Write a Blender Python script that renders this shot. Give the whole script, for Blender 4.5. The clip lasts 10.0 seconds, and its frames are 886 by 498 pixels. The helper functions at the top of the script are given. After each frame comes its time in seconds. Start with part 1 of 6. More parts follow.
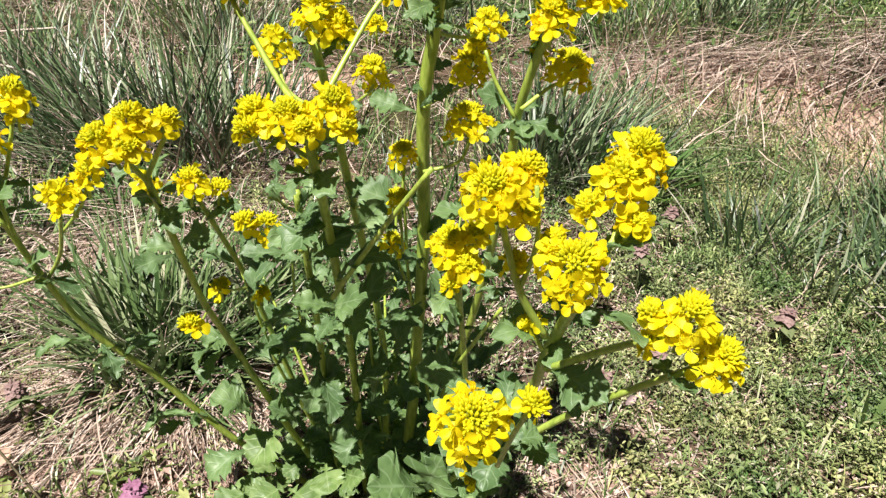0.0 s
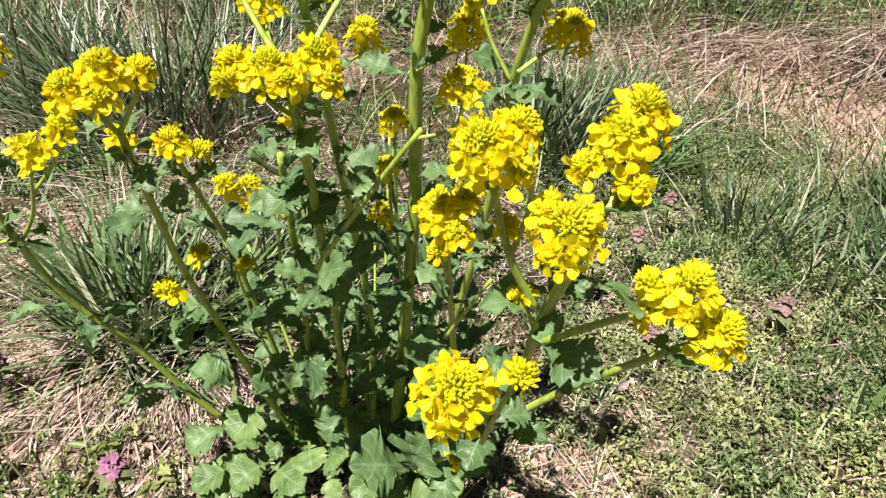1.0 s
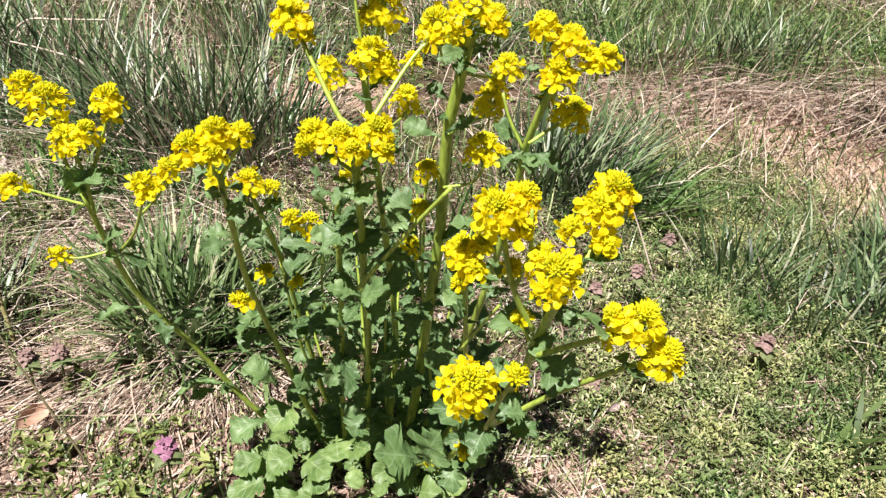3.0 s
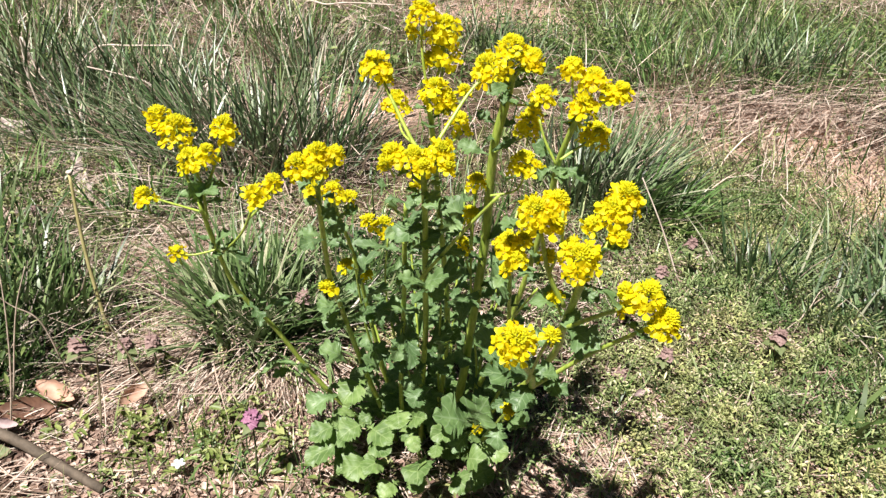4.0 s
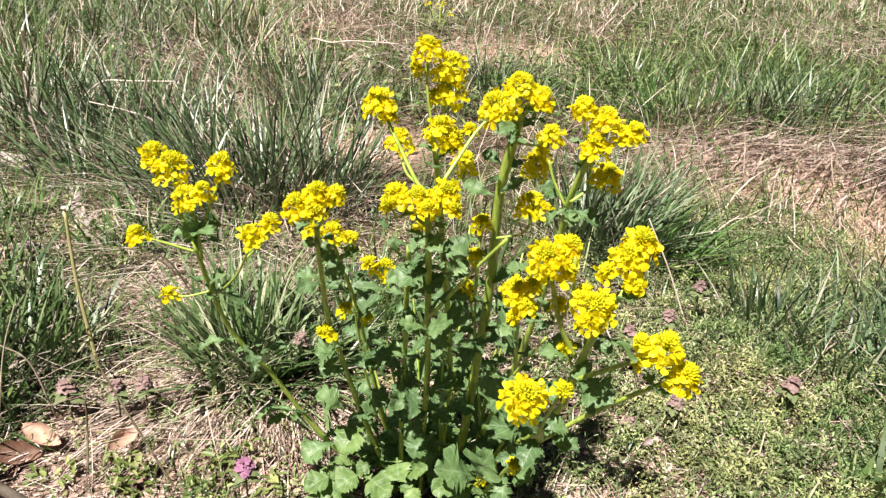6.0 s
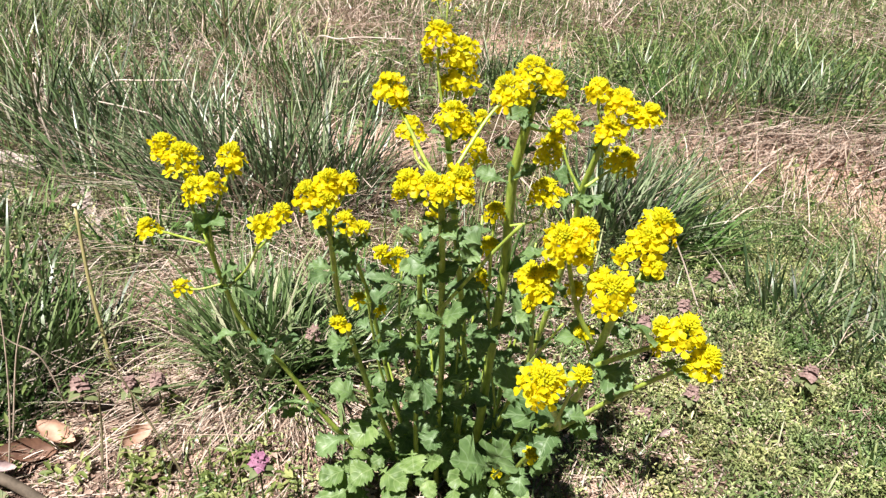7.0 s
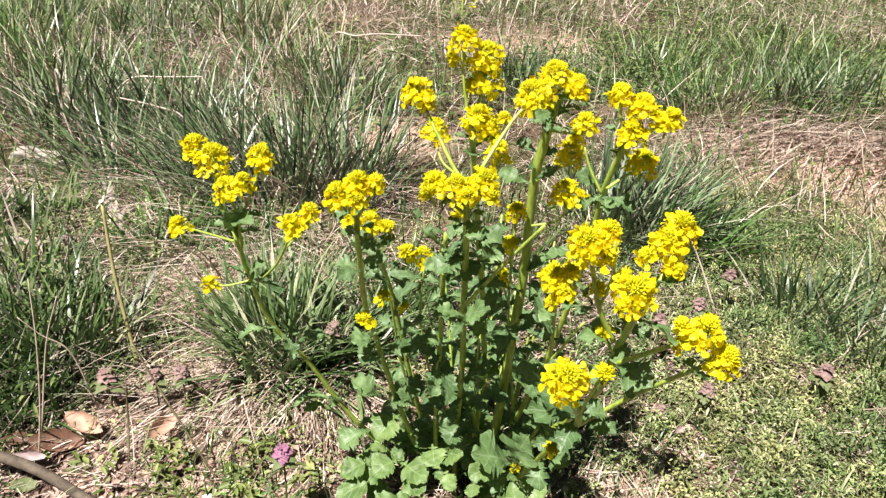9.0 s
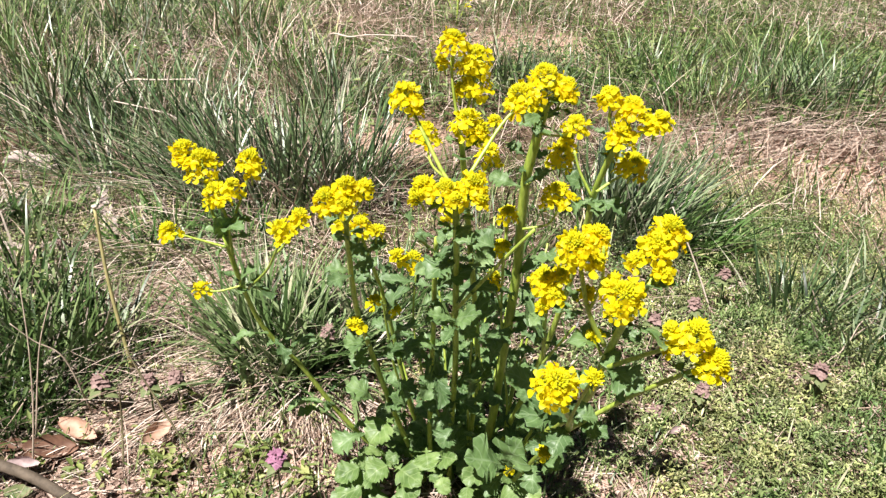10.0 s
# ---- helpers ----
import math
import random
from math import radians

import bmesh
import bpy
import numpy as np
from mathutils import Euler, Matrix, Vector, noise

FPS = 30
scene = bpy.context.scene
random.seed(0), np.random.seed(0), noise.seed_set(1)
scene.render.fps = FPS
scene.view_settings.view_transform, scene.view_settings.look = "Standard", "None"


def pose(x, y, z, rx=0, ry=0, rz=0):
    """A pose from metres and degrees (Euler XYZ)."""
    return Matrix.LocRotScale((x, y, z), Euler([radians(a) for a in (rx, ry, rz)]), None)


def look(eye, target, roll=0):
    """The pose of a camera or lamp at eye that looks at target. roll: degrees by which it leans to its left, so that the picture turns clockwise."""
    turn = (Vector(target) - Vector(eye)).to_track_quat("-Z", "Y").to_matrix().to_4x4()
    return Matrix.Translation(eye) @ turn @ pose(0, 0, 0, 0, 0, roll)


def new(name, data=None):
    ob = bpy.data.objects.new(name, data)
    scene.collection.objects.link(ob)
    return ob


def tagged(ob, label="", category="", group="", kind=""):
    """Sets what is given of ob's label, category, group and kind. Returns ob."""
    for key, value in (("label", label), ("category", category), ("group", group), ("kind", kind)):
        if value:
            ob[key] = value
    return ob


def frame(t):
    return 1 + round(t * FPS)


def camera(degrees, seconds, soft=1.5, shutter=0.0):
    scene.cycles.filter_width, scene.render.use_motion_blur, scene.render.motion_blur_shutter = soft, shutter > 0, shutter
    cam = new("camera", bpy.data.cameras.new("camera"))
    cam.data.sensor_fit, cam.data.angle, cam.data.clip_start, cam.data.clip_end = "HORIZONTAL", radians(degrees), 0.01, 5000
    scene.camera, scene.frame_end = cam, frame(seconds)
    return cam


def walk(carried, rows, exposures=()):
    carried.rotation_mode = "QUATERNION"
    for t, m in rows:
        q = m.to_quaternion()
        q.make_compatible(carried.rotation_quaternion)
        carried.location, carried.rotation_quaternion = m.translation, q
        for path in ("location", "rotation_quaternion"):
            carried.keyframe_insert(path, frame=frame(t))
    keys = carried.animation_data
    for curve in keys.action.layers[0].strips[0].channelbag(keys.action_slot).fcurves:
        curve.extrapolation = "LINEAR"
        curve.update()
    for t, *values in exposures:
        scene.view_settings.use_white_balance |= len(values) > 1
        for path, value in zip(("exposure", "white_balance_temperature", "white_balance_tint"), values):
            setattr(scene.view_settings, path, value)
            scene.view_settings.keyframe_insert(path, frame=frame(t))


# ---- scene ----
cam = camera(60.3, 10.0, 1.34)
PATH = [
    (0, (0.136, 0.145, 0.557), (0.004, 1.877, -0.435), 0.8),
    (0.5, (0.139, 0.152, 0.548), (0.014, 1.878, -0.454), 2.1),
    (1, (0.139, 0.156, 0.541), (0.019, 1.871, -0.481), 2.4),
    (1.5, (0.136, 0.153, 0.546), (0.023, 1.866, -0.479), 2.0),
    (2, (0.135, 0.15, 0.547), (0.004, 1.854, -0.492), 0.6),
    (2.2, (0.135, 0.152, 0.553), (0.004, 1.843, -0.507), 0.9),
    (3.3, (0.141, 0.03, 0.613), (-0.025, 1.78, -0.341), 5.5),
    (3.5, (0.136, 0.003, 0.626), (-0.054, 1.747, -0.335), 4.2),
    (4, (0.139, -0.031, 0.639), (-0.11, 1.709, -0.316), 3.3),
    (4.5, (0.136, -0.013, 0.638), (-0.134, 1.729, -0.307), 2.3),
    (5, (0.14, -0.014, 0.636), (-0.118, 1.751, -0.27), 3.5),
    (5.5, (0.137, -0.011, 0.638), (-0.12, 1.768, -0.239), 3.4),
    (5.7, (0.135, -0.009, 0.635), (-0.123, 1.774, -0.234), 3.7),
    (6.8, (0.13, -0.004, 0.626), (-0.157, 1.773, -0.246), 3.1),
    (7, (0.13, -0.004, 0.622), (-0.158, 1.771, -0.253), 2.6),
    (7.5, (0.127, -0.014, 0.631), (-0.168, 1.759, -0.247), 2.1),
    (8, (0.129, -0.019, 0.632), (-0.176, 1.749, -0.253), 2.7),
    (8.5, (0.126, -0.019, 0.633), (-0.182, 1.748, -0.253), 3.9),
    (9, (0.123, -0.017, 0.631), (-0.194, 1.747, -0.258), 2.5),
    (9.5, (0.124, -0.013, 0.631), (-0.198, 1.748, -0.261), 2.3),
    (10, (0.128, -0.013, 0.634), (-0.184, 1.75, -0.256), 2.1),
]
walk(cam, [(t, look(eye, target, roll)) for t, eye, target, roll in PATH], ((0.0, 0.95), (2.2, 0.95), (3.3, 1.01), (4.0, 1.03), (4.6, 1.09), (10.0, 1.11)))

# ---- world, sun, exposure ----
SUN = Vector((-0.21, -0.44, 0.873)).normalized()
world = bpy.data.worlds.new("sky")
scene.world = world
world.use_nodes = True
wn = world.node_tree
wn.nodes.clear()
w_out = wn.nodes.new("ShaderNodeOutputWorld")
w_bg = wn.nodes.new("ShaderNodeBackground")
w_sky = wn.nodes.new("ShaderNodeTexSky")
w_sky.sky_type = "NISHITA"
w_sky.sun_disc = False
w_sky.sun_elevation = math.asin(SUN.z)
w_sky.sun_rotation = math.atan2(SUN.x, SUN.y)
w_bg.inputs["Strength"].default_value = 0.0122
wn.links.new(w_sky.outputs[0], w_bg.inputs["Color"])
wn.links.new(w_bg.outputs[0], w_out.inputs["Surface"])
sun = new("sun", bpy.data.lights.new("sun", "SUN"))
sun.data.energy = 5.38
sun.data.angle = radians(0.55)
sun.data.color = (1.0, 0.955, 0.89)
sun.matrix_world = look(SUN * 8.0, (0, 0, 0))

# ---- materials ----


class Nodes:
    """A small builder for node materials."""

    def __init__(self, name):
        self.mat = bpy.data.materials.new(name)
        self.mat.use_nodes = True
        self.tree = self.mat.node_tree
        self.tree.nodes.clear()

    def add(self, kind, values=None, **props):
        n = self.tree.nodes.new(kind)
        if "data_type" in props:
            n.data_type, n.blend_type = props["data_type"], props["blend_type"]
        if "operation" in props:
            n.operation = props["operation"]
        for k, v in (values or {}).items():
            if isinstance(v, bpy.types.NodeSocket):
                self.tree.links.new(v, n.inputs[k])
            else:
                n.inputs[k].default_value = v
        return n

    def ramp(self, fac, *stops):
        n = self.add("ShaderNodeValToRGB", {"Fac": fac})
        el = n.color_ramp.elements
        while len(el) < len(stops):
            el.new(0.5)
        for e, (p, c) in zip(el, stops):
            e.position, e.color = p, (*c, 1)
        return n.outputs["Color"]

    def mix(self, fac, a, b, mode="MIX"):
        n = self.add("ShaderNodeMix", data_type="RGBA", blend_type=mode)
        for i, v in ((0, fac), (6, a), (7, b)):
            if isinstance(v, bpy.types.NodeSocket):
                self.tree.links.new(v, n.inputs[i])
            else:
                n.inputs[i].default_value = v if i == 0 else (*v, 1)
        return n.outputs[2]

    def noise(self, scale, detail=3.0, rough=0.55, coord="Object"):
        tc = self.add("ShaderNodeTexCoord")
        return self.add("ShaderNodeTexNoise", {"Vector": tc.outputs[coord], "Scale": scale, "Detail": detail, "Roughness": rough}).outputs["Fac"]

    def bump(self, height, strength, distance):
        return self.add("ShaderNodeBump", {"Height": height, "Strength": strength, "Distance": distance}).outputs["Normal"]

    def finish(self, color, rough=0.5, normal=None, spec=0.5, thin=0.0, thin_color=None):
        vals = {"Base Color": color, "Roughness": rough, "Specular IOR Level": spec}
        if normal is not None:
            vals["Normal"] = normal
        for k, v in list(vals.items()):
            if k == "Base Color" and isinstance(v, tuple):
                vals[k] = (*v, 1)
        b = self.add("ShaderNodeBsdfPrincipled", vals)
        shader = b.outputs[0]
        if thin > 0:
            tv = thin_color if thin_color is not None else color
            t = self.add("ShaderNodeBsdfTranslucent", {"Color": tv if isinstance(tv, bpy.types.NodeSocket) else (*tv, 1)})
            m = self.add("ShaderNodeMixShader", {"Fac": thin})
            self.tree.links.new(b.outputs[0], m.inputs[1])
            self.tree.links.new(t.outputs[0], m.inputs[2])
            shader = m.outputs[0]
        o = self.add("ShaderNodeOutputMaterial")
        self.tree.links.new(shader, o.inputs["Surface"])
        return self.mat


def blade_material(name, stops, rough, thin, streak=0.25, grain=60.0, patch=0.0):
    """Grass-like strips: one tone a blade, with fine patches along it."""
    n = Nodes(name)
    geo = n.add("ShaderNodeNewGeometry")
    tone = n.ramp(geo.outputs["Random Per Island"], *stops)
    fleck = n.ramp(n.noise(grain, 2.0), (0.3, (1 - streak,) * 3), (0.7, (1 + streak * 0.6,) * 3))
    col = n.mix(1.0, tone, fleck, "MULTIPLY")
    if patch > 0:
        # stands of greener and of yellower plants
        stand = n.ramp(n.noise(patch, 3.0, 0.6), (0.36, (0.42, 0.64, 0.46)), (0.50, (0.95, 1.0, 0.95)), (0.64, (1.3, 1.18, 1.15)))
        col = n.mix(1.0, col, stand, "MULTIPLY")
    return n.finish(col, rough, None, 0.4, thin)


M_GRASS = blade_material("fresh_grass", ((0.0, (0.014, 0.032, 0.007)), (0.35, (0.058, 0.115, 0.022)), (0.65, (0.135, 0.205, 0.066)), (0.88, (0.25, 0.31, 0.135)), (1.0, (0.46, 0.44, 0.25))), 0.36, 0.12, 0.25, 60.0, 4.0)
M_BLUE = blade_material("bluish_grass", ((0.0, (0.010, 0.022, 0.008)), (0.38, (0.050, 0.092, 0.033)), (0.68, (0.135, 0.20, 0.084)), (0.88, (0.24, 0.29, 0.17)), (1.0, (0.46, 0.43, 0.34))), 0.38, 0.10)
M_CLUMP = blade_material("clump_grass", ((0.0, (0.035, 0.070, 0.018)), (0.35, (0.086, 0.145, 0.044)), (0.7, (0.165, 0.23, 0.092)), (0.92, (0.28, 0.335, 0.175)), (1.0, (0.46, 0.43, 0.30))), 0.40, 0.14)
M_DARK = blade_material("deep_green_grass", ((0.0, (0.016, 0.036, 0.010)), (0.45, (0.062, 0.108, 0.030)), (0.85, (0.14, 0.20, 0.07)), (1.0, (0.40, 0.40, 0.27))), 0.34, 0.14)
# M_SHADY: green lowered so that the blades carry shade in their colour
M_SHADY = blade_material("shade_toned_grass", ((0.0, (0.014, 0.034, 0.008)), (0.5, (0.040, 0.080, 0.018)), (0.9, (0.085, 0.135, 0.04)), (1.0, (0.30, 0.30, 0.18))), 0.32, 0.2)
M_STRAW = blade_material("dry_straw", ((0.0, (0.07, 0.045, 0.033)), (0.25, (0.24, 0.167, 0.129)), (0.55, (0.51, 0.385, 0.312)), (1.0, (0.68, 0.575, 0.50))), 0.6, 0.08)
M_GREY = blade_material("grey_dead_grass", ((0.0, (0.06, 0.045, 0.032)), (0.45, (0.17, 0.13, 0.10)), (0.8, (0.36, 0.30, 0.25)), (1.0, (0.62, 0.55, 0.48))), 0.6, 0.12)
M_COVER = blade_material("ground_cover_leaf", ((0.0, (0.12, 0.145, 0.05)), (0.45, (0.28, 0.325, 0.128)), (0.85, (0.42, 0.43, 0.21)), (1.0, (0.62, 0.52, 0.40))), 0.5, 0.24, 0.6, 30.0, 8.0)
M_WEEDS = blade_material("meadow_weed_leaf", ((0.0, (0.05, 0.085, 0.02)), (0.5, (0.10, 0.16, 0.045)), (1.0, (0.24, 0.28, 0.10))), 0.5, 0.25, 0.2, 50.0)
M_LITTER = blade_material("crumbled_leaf_litter", ((0.0, (0.06, 0.034, 0.025)), (0.35, (0.21, 0.130, 0.100)), (0.7, (0.42, 0.29, 0.235)), (1.0, (0.62, 0.48, 0.41))), 0.7, 0.08, 0.3, 120.0)
M_BRIGHT = blade_material("bright_young_leaf", ((0.0, (0.11, 0.155, 0.04)), (0.6, (0.235, 0.295, 0.085)), (1.0, (0.40, 0.42, 0.17))), 0.42, 0.36, 0.2, 90.0)


def petal_material():
    n = Nodes("yellow_petal")
    tc = n.add("ShaderNodeTexCoord")
    info = n.add("ShaderNodeObjectInfo")
    base = n.ramp(info.outputs["Random"], (0.0, (0.80, 0.56, 0.006)), (0.15, (0.825, 0.69, 0.010)), (0.6, (0.835, 0.745, 0.013)), (1.0, (0.845, 0.80, 0.024)))
    # warmer towards the flower's middle
    r2 = n.add("ShaderNodeVectorMath", {0: tc.outputs["Object"]}, operation="LENGTH").outputs["Value"]
    core = n.add("ShaderNodeMapRange", {"Value": r2, "From Min": 0.0008, "From Max": 0.003, "To Min": 0.16, "To Max": 0.0}).outputs["Result"]
    col = n.mix(core, base, (0.74, 0.42, 0.004))
    vein = n.noise(900.0, 2.0)
    return n.finish(col, 0.45, n.bump(vein, 0.15, 0.0004), 0.25, 0.56, (0.90, 0.785, 0.010))


def bud_material():
    n = Nodes("greenish_yellow_bud")
    info = n.add("ShaderNodeObjectInfo")
    col = n.ramp(info.outputs["Random"], (0.0, (0.52, 0.53, 0.012)), (0.4, (0.68, 0.64, 0.010)), (1.0, (0.84, 0.76, 0.010)))
    return n.finish(col, 0.5, None, 0.3, 0.38)


def stem_material():
    n = Nodes("green_stem")
    tc = n.add("ShaderNodeTexCoord")
    streak = n.add("ShaderNodeTexNoise", {"Vector": n.add("ShaderNodeMapping", {"Vector": tc.outputs["Object"], "Scale": (9.0, 9.0, 1.0)}).outputs[0], "Scale": 45.0, "Detail": 3.0}).outputs["Fac"]
    col = n.ramp(streak, (0.30, (0.22, 0.31, 0.045)), (0.55, (0.35, 0.45, 0.075)), (0.75, (0.46, 0.54, 0.12)))
    purple = n.ramp(n.noise(14.0, 2.0), (0.58, (0, 0, 0)), (0.75, (0.16, 0.16, 0.16)))
    col = n.mix(purple, col, (0.17, 0.10, 0.055))
    return n.finish(col, 0.38, n.bump(streak, 0.4, 0.0006), 0.5)


def leaf_material(name, dark, mid, light):
    n = Nodes(name)
    uv = n.add("ShaderNodeUVMap")
    sep = n.add("ShaderNodeSeparateXYZ", {"Vector": uv.outputs[0]})
    info = n.add("ShaderNodeObjectInfo")
    # side veins slant forward from the midrib
    side = n.add("ShaderNodeMath", {0: sep.outputs["X"], 1: 0.5}, operation="SUBTRACT").outputs[0]
    side = n.add("ShaderNodeMath", {0: side}, operation="ABSOLUTE").outputs[0]
    slant = n.add("ShaderNodeMath", {0: side, 1: 0.7}, operation="MULTIPLY").outputs[0]
    along = n.add("ShaderNodeMath", {0: sep.outputs["Y"], 1: slant}, operation="SUBTRACT").outputs[0]
    wave = n.add("ShaderNodeMath", {0: n.add("ShaderNodeMath", {0: along, 1: 34.0}, operation="MULTIPLY").outputs[0]}, operation="SINE").outputs[0]
    vein = n.ramp(wave, (0.80, (0, 0, 0)), (1.0, (0.55, 0.55, 0.55)))
    rib = n.ramp(side, (0.012, (0.6, 0.6, 0.6)), (0.035, (0, 0, 0)))
    lines = n.mix(1.0, vein, rib, "LIGHTEN")
    blotch = n.noise(70.0, 4.0)
    tone = n.ramp(blotch, (0.3, dark), (0.55, mid), (0.8, light))
    vary = n.ramp(info.outputs["Random"], (0.0, (0.75, 0.80, 0.8)), (1.0, (1.25, 1.2, 1.1)))
    tone = n.mix(1.0, tone, vary, "MULTIPLY")
    col = n.mix(lines, tone, light)
    rough = n.ramp(n.noise(160.0, 3.0), (0.3, (0.40,) * 3), (0.7, (0.56,) * 3))
    bump = n.mix(0.5, blotch, lines)
    return n.finish(col, rough, n.bump(bump, 0.5, 0.0012), 0.42, 0.18, (0.20, 0.36, 0.04))


def soil_material():
    n = Nodes("reddish_soil")
    coarse = n.noise(5.0, 5.0, 0.6)
    fine = n.noise(120.0, 4.0, 0.7)
    grit = n.noise(420.0, 3.0, 0.6)
    col = n.ramp(coarse, (0.30, (0.05, 0.036, 0.024)), (0.5, (0.115, 0.078, 0.053)), (0.70, (0.27, 0.185, 0.132)))
    mottled = n.ramp(fine, (0.3, (0.45, 0.42, 0.38)), (0.55, (1.0, 1.0, 1.0)), (0.75, (1.35, 1.3, 1.25)))
    col = n.mix(1.0, col, mottled, "MULTIPLY")
    moss = n.ramp(n.noise(2.2, 4.0, 0.6), (0.45, (0, 0, 0)), (0.62, (0.55, 0.55, 0.55)))
    col = n.mix(moss, col, (0.06, 0.07, 0.022))
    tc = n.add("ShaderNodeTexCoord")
    # shade painted as dark soil, below the low mat of weeds and the left-hand grass
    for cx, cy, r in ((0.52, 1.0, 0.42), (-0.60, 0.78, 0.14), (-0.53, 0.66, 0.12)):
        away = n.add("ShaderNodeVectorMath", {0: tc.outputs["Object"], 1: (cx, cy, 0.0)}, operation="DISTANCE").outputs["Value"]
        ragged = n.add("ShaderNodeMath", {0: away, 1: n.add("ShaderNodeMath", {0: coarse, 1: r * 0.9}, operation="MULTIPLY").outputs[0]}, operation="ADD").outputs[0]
        gap_shade = n.add("ShaderNodeMapRange", {"Value": ragged, "From Min": r * 1.0, "From Max": r * 1.6, "To Min": 0.8, "To Max": 0.0}).outputs["Result"]
        col = n.mix(gap_shade, col, (0.050, 0.045, 0.022))
    # dry, pale, trodden patches; the last three lighten soil so straw gaps look lit
    for cx, cy, r in ((-0.25, 0.69, 0.24), (-0.33, 1.85, 0.18), (-0.46, 1.02, 0.12), (0.22, 0.63, 0.15), (0.70, 2.0, 0.40), (0.88, 1.55, 0.26), (-0.15, 3.2, 0.45)):
        away = n.add("ShaderNodeVectorMath", {0: tc.outputs["Object"], 1: (cx, cy, 0.0)}, operation="DISTANCE").outputs["Value"]
        ragged = n.add("ShaderNodeMath", {0: away, 1: n.add("ShaderNodeMath", {0: fine, 1: r * 0.5}, operation="MULTIPLY").outputs[0]}, operation="ADD").outputs[0]
        dry = n.add("ShaderNodeMapRange", {"Value": ragged, "From Min": r * 0.7, "From Max": r * 1.35, "To Min": 0.9, "To Max": 0.0}).outputs["Result"]
        col = n.mix(dry, col, (0.58, 0.385, 0.305))
    h = n.mix(0.4, fine, grit)
    return n.finish(col, 0.95, n.bump(h, 1.0, 0.006), 0.1)


def plain(name, a, b, scale, rough, thin=0.0, bump=0.3):
    n = Nodes(name)
    f = n.noise(scale, 4.0, 0.6)
    col = n.ramp(f, (0.3, a), (0.7, b))
    return n.finish(col, rough, n.bump(f, bump, 0.002), 0.35, thin)


M_PETAL = petal_material()
M_BUD = bud_material()
M_STEM = stem_material()
M_LEAF = leaf_material("toothed_leaf_green", (0.058, 0.108, 0.038), (0.108, 0.180, 0.068), (0.20, 0.28, 0.145))
M_ROSETTE = leaf_material("rosette_leaf_green", (0.070, 0.122, 0.036), (0.130, 0.203, 0.064), (0.24, 0.31, 0.135))
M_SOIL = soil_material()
M_DRYLEAF = plain("tan_dry_leaf", (0.36, 0.20, 0.14), (0.62, 0.42, 0.32), 45.0, 0.6, 0.2)
M_BROWNLEAF = plain("brown_dry_leaf", (0.07, 0.032, 0.022), (0.20, 0.105, 0.068), 60.0, 0.65, 0.15)
M_MAUVE = plain("mauve_withered_leaf", (0.22, 0.15, 0.15), (0.46, 0.36, 0.36), 70.0, 0.7, 0.1)
M_PINK = plain("dusty_pink_petal", (0.22, 0.135, 0.125), (0.38, 0.262, 0.242), 300.0, 0.6, 0.25)
M_MAGENTA = plain("magenta_petal", (0.25, 0.095, 0.17), (0.43, 0.21, 0.32), 300.0, 0.55, 0.25)
M_NETTLE = plain("nettle_leaf", (0.09, 0.13, 0.05), (0.20, 0.22, 0.10), 150.0, 0.55, 0.2)
M_TWIG = plain("weathered_twig", (0.045, 0.034, 0.024), (0.13, 0.10, 0.075), 90.0, 0.8, 0.0, 0.7)
M_STALK = plain("tan_green_stalk", (0.24, 0.22, 0.09), (0.42, 0.36, 0.17), 60.0, 0.55)
M_PALE = plain("bleached_bark", (0.38, 0.30, 0.25), (0.68, 0.58, 0.50), 40.0, 0.75, 0.0, 0.6)
M_STALKDRY = plain("dry_stalk", (0.24, 0.18, 0.14), (0.56, 0.46, 0.37), 90.0, 0.75)
M_BARK = plain("pinkish_grey_bark", (0.22, 0.17, 0.155), (0.52, 0.43, 0.40), 55.0, 0.8, 0.0, 0.7)
M_WHITE = plain("white_petal", (0.65, 0.63, 0.60), (0.82, 0.80, 0.78), 200.0, 0.5, 0.2)
M_WEED = plain("dark_weed_stalk", (0.07, 0.06, 0.03), (0.16, 0.13, 0.07), 80.0, 0.7)


# ---- builders ----
def mesh_from(name, verts, faces, material, smooth=True, uvs=None):
    me = bpy.data.meshes.new(name)
    me.from_pydata([tuple(v) for v in verts], [], faces)
    if smooth:
        me.polygons.foreach_set("use_smooth", [True] * len(me.polygons))
    if uvs is not None:
        layer = me.uv_layers.new(name="UVMap")
        idx = np.empty(len(me.loops), dtype=np.int32)
        me.loops.foreach_get("vertex_index", idx)
        layer.data.foreach_set("uv", np.asarray(uvs, dtype=np.float32)[idx].ravel())
    me.materials.append(material)
    me.update()
    return me


def part(name, me, parent=None, at=None, label=""):
    ob = new(name, me)
    if parent is not None:
        ob.parent = parent
    if at is not None:
        ob.matrix_basis = at
    if label:
        tagged(ob, label)
    return ob


def thing(name, at, label, category, group="", kind=""):
    ob = new(name)
    ob.empty_display_size = 0.02
    ob.location = at
    return tagged(ob, label, category, group, kind)


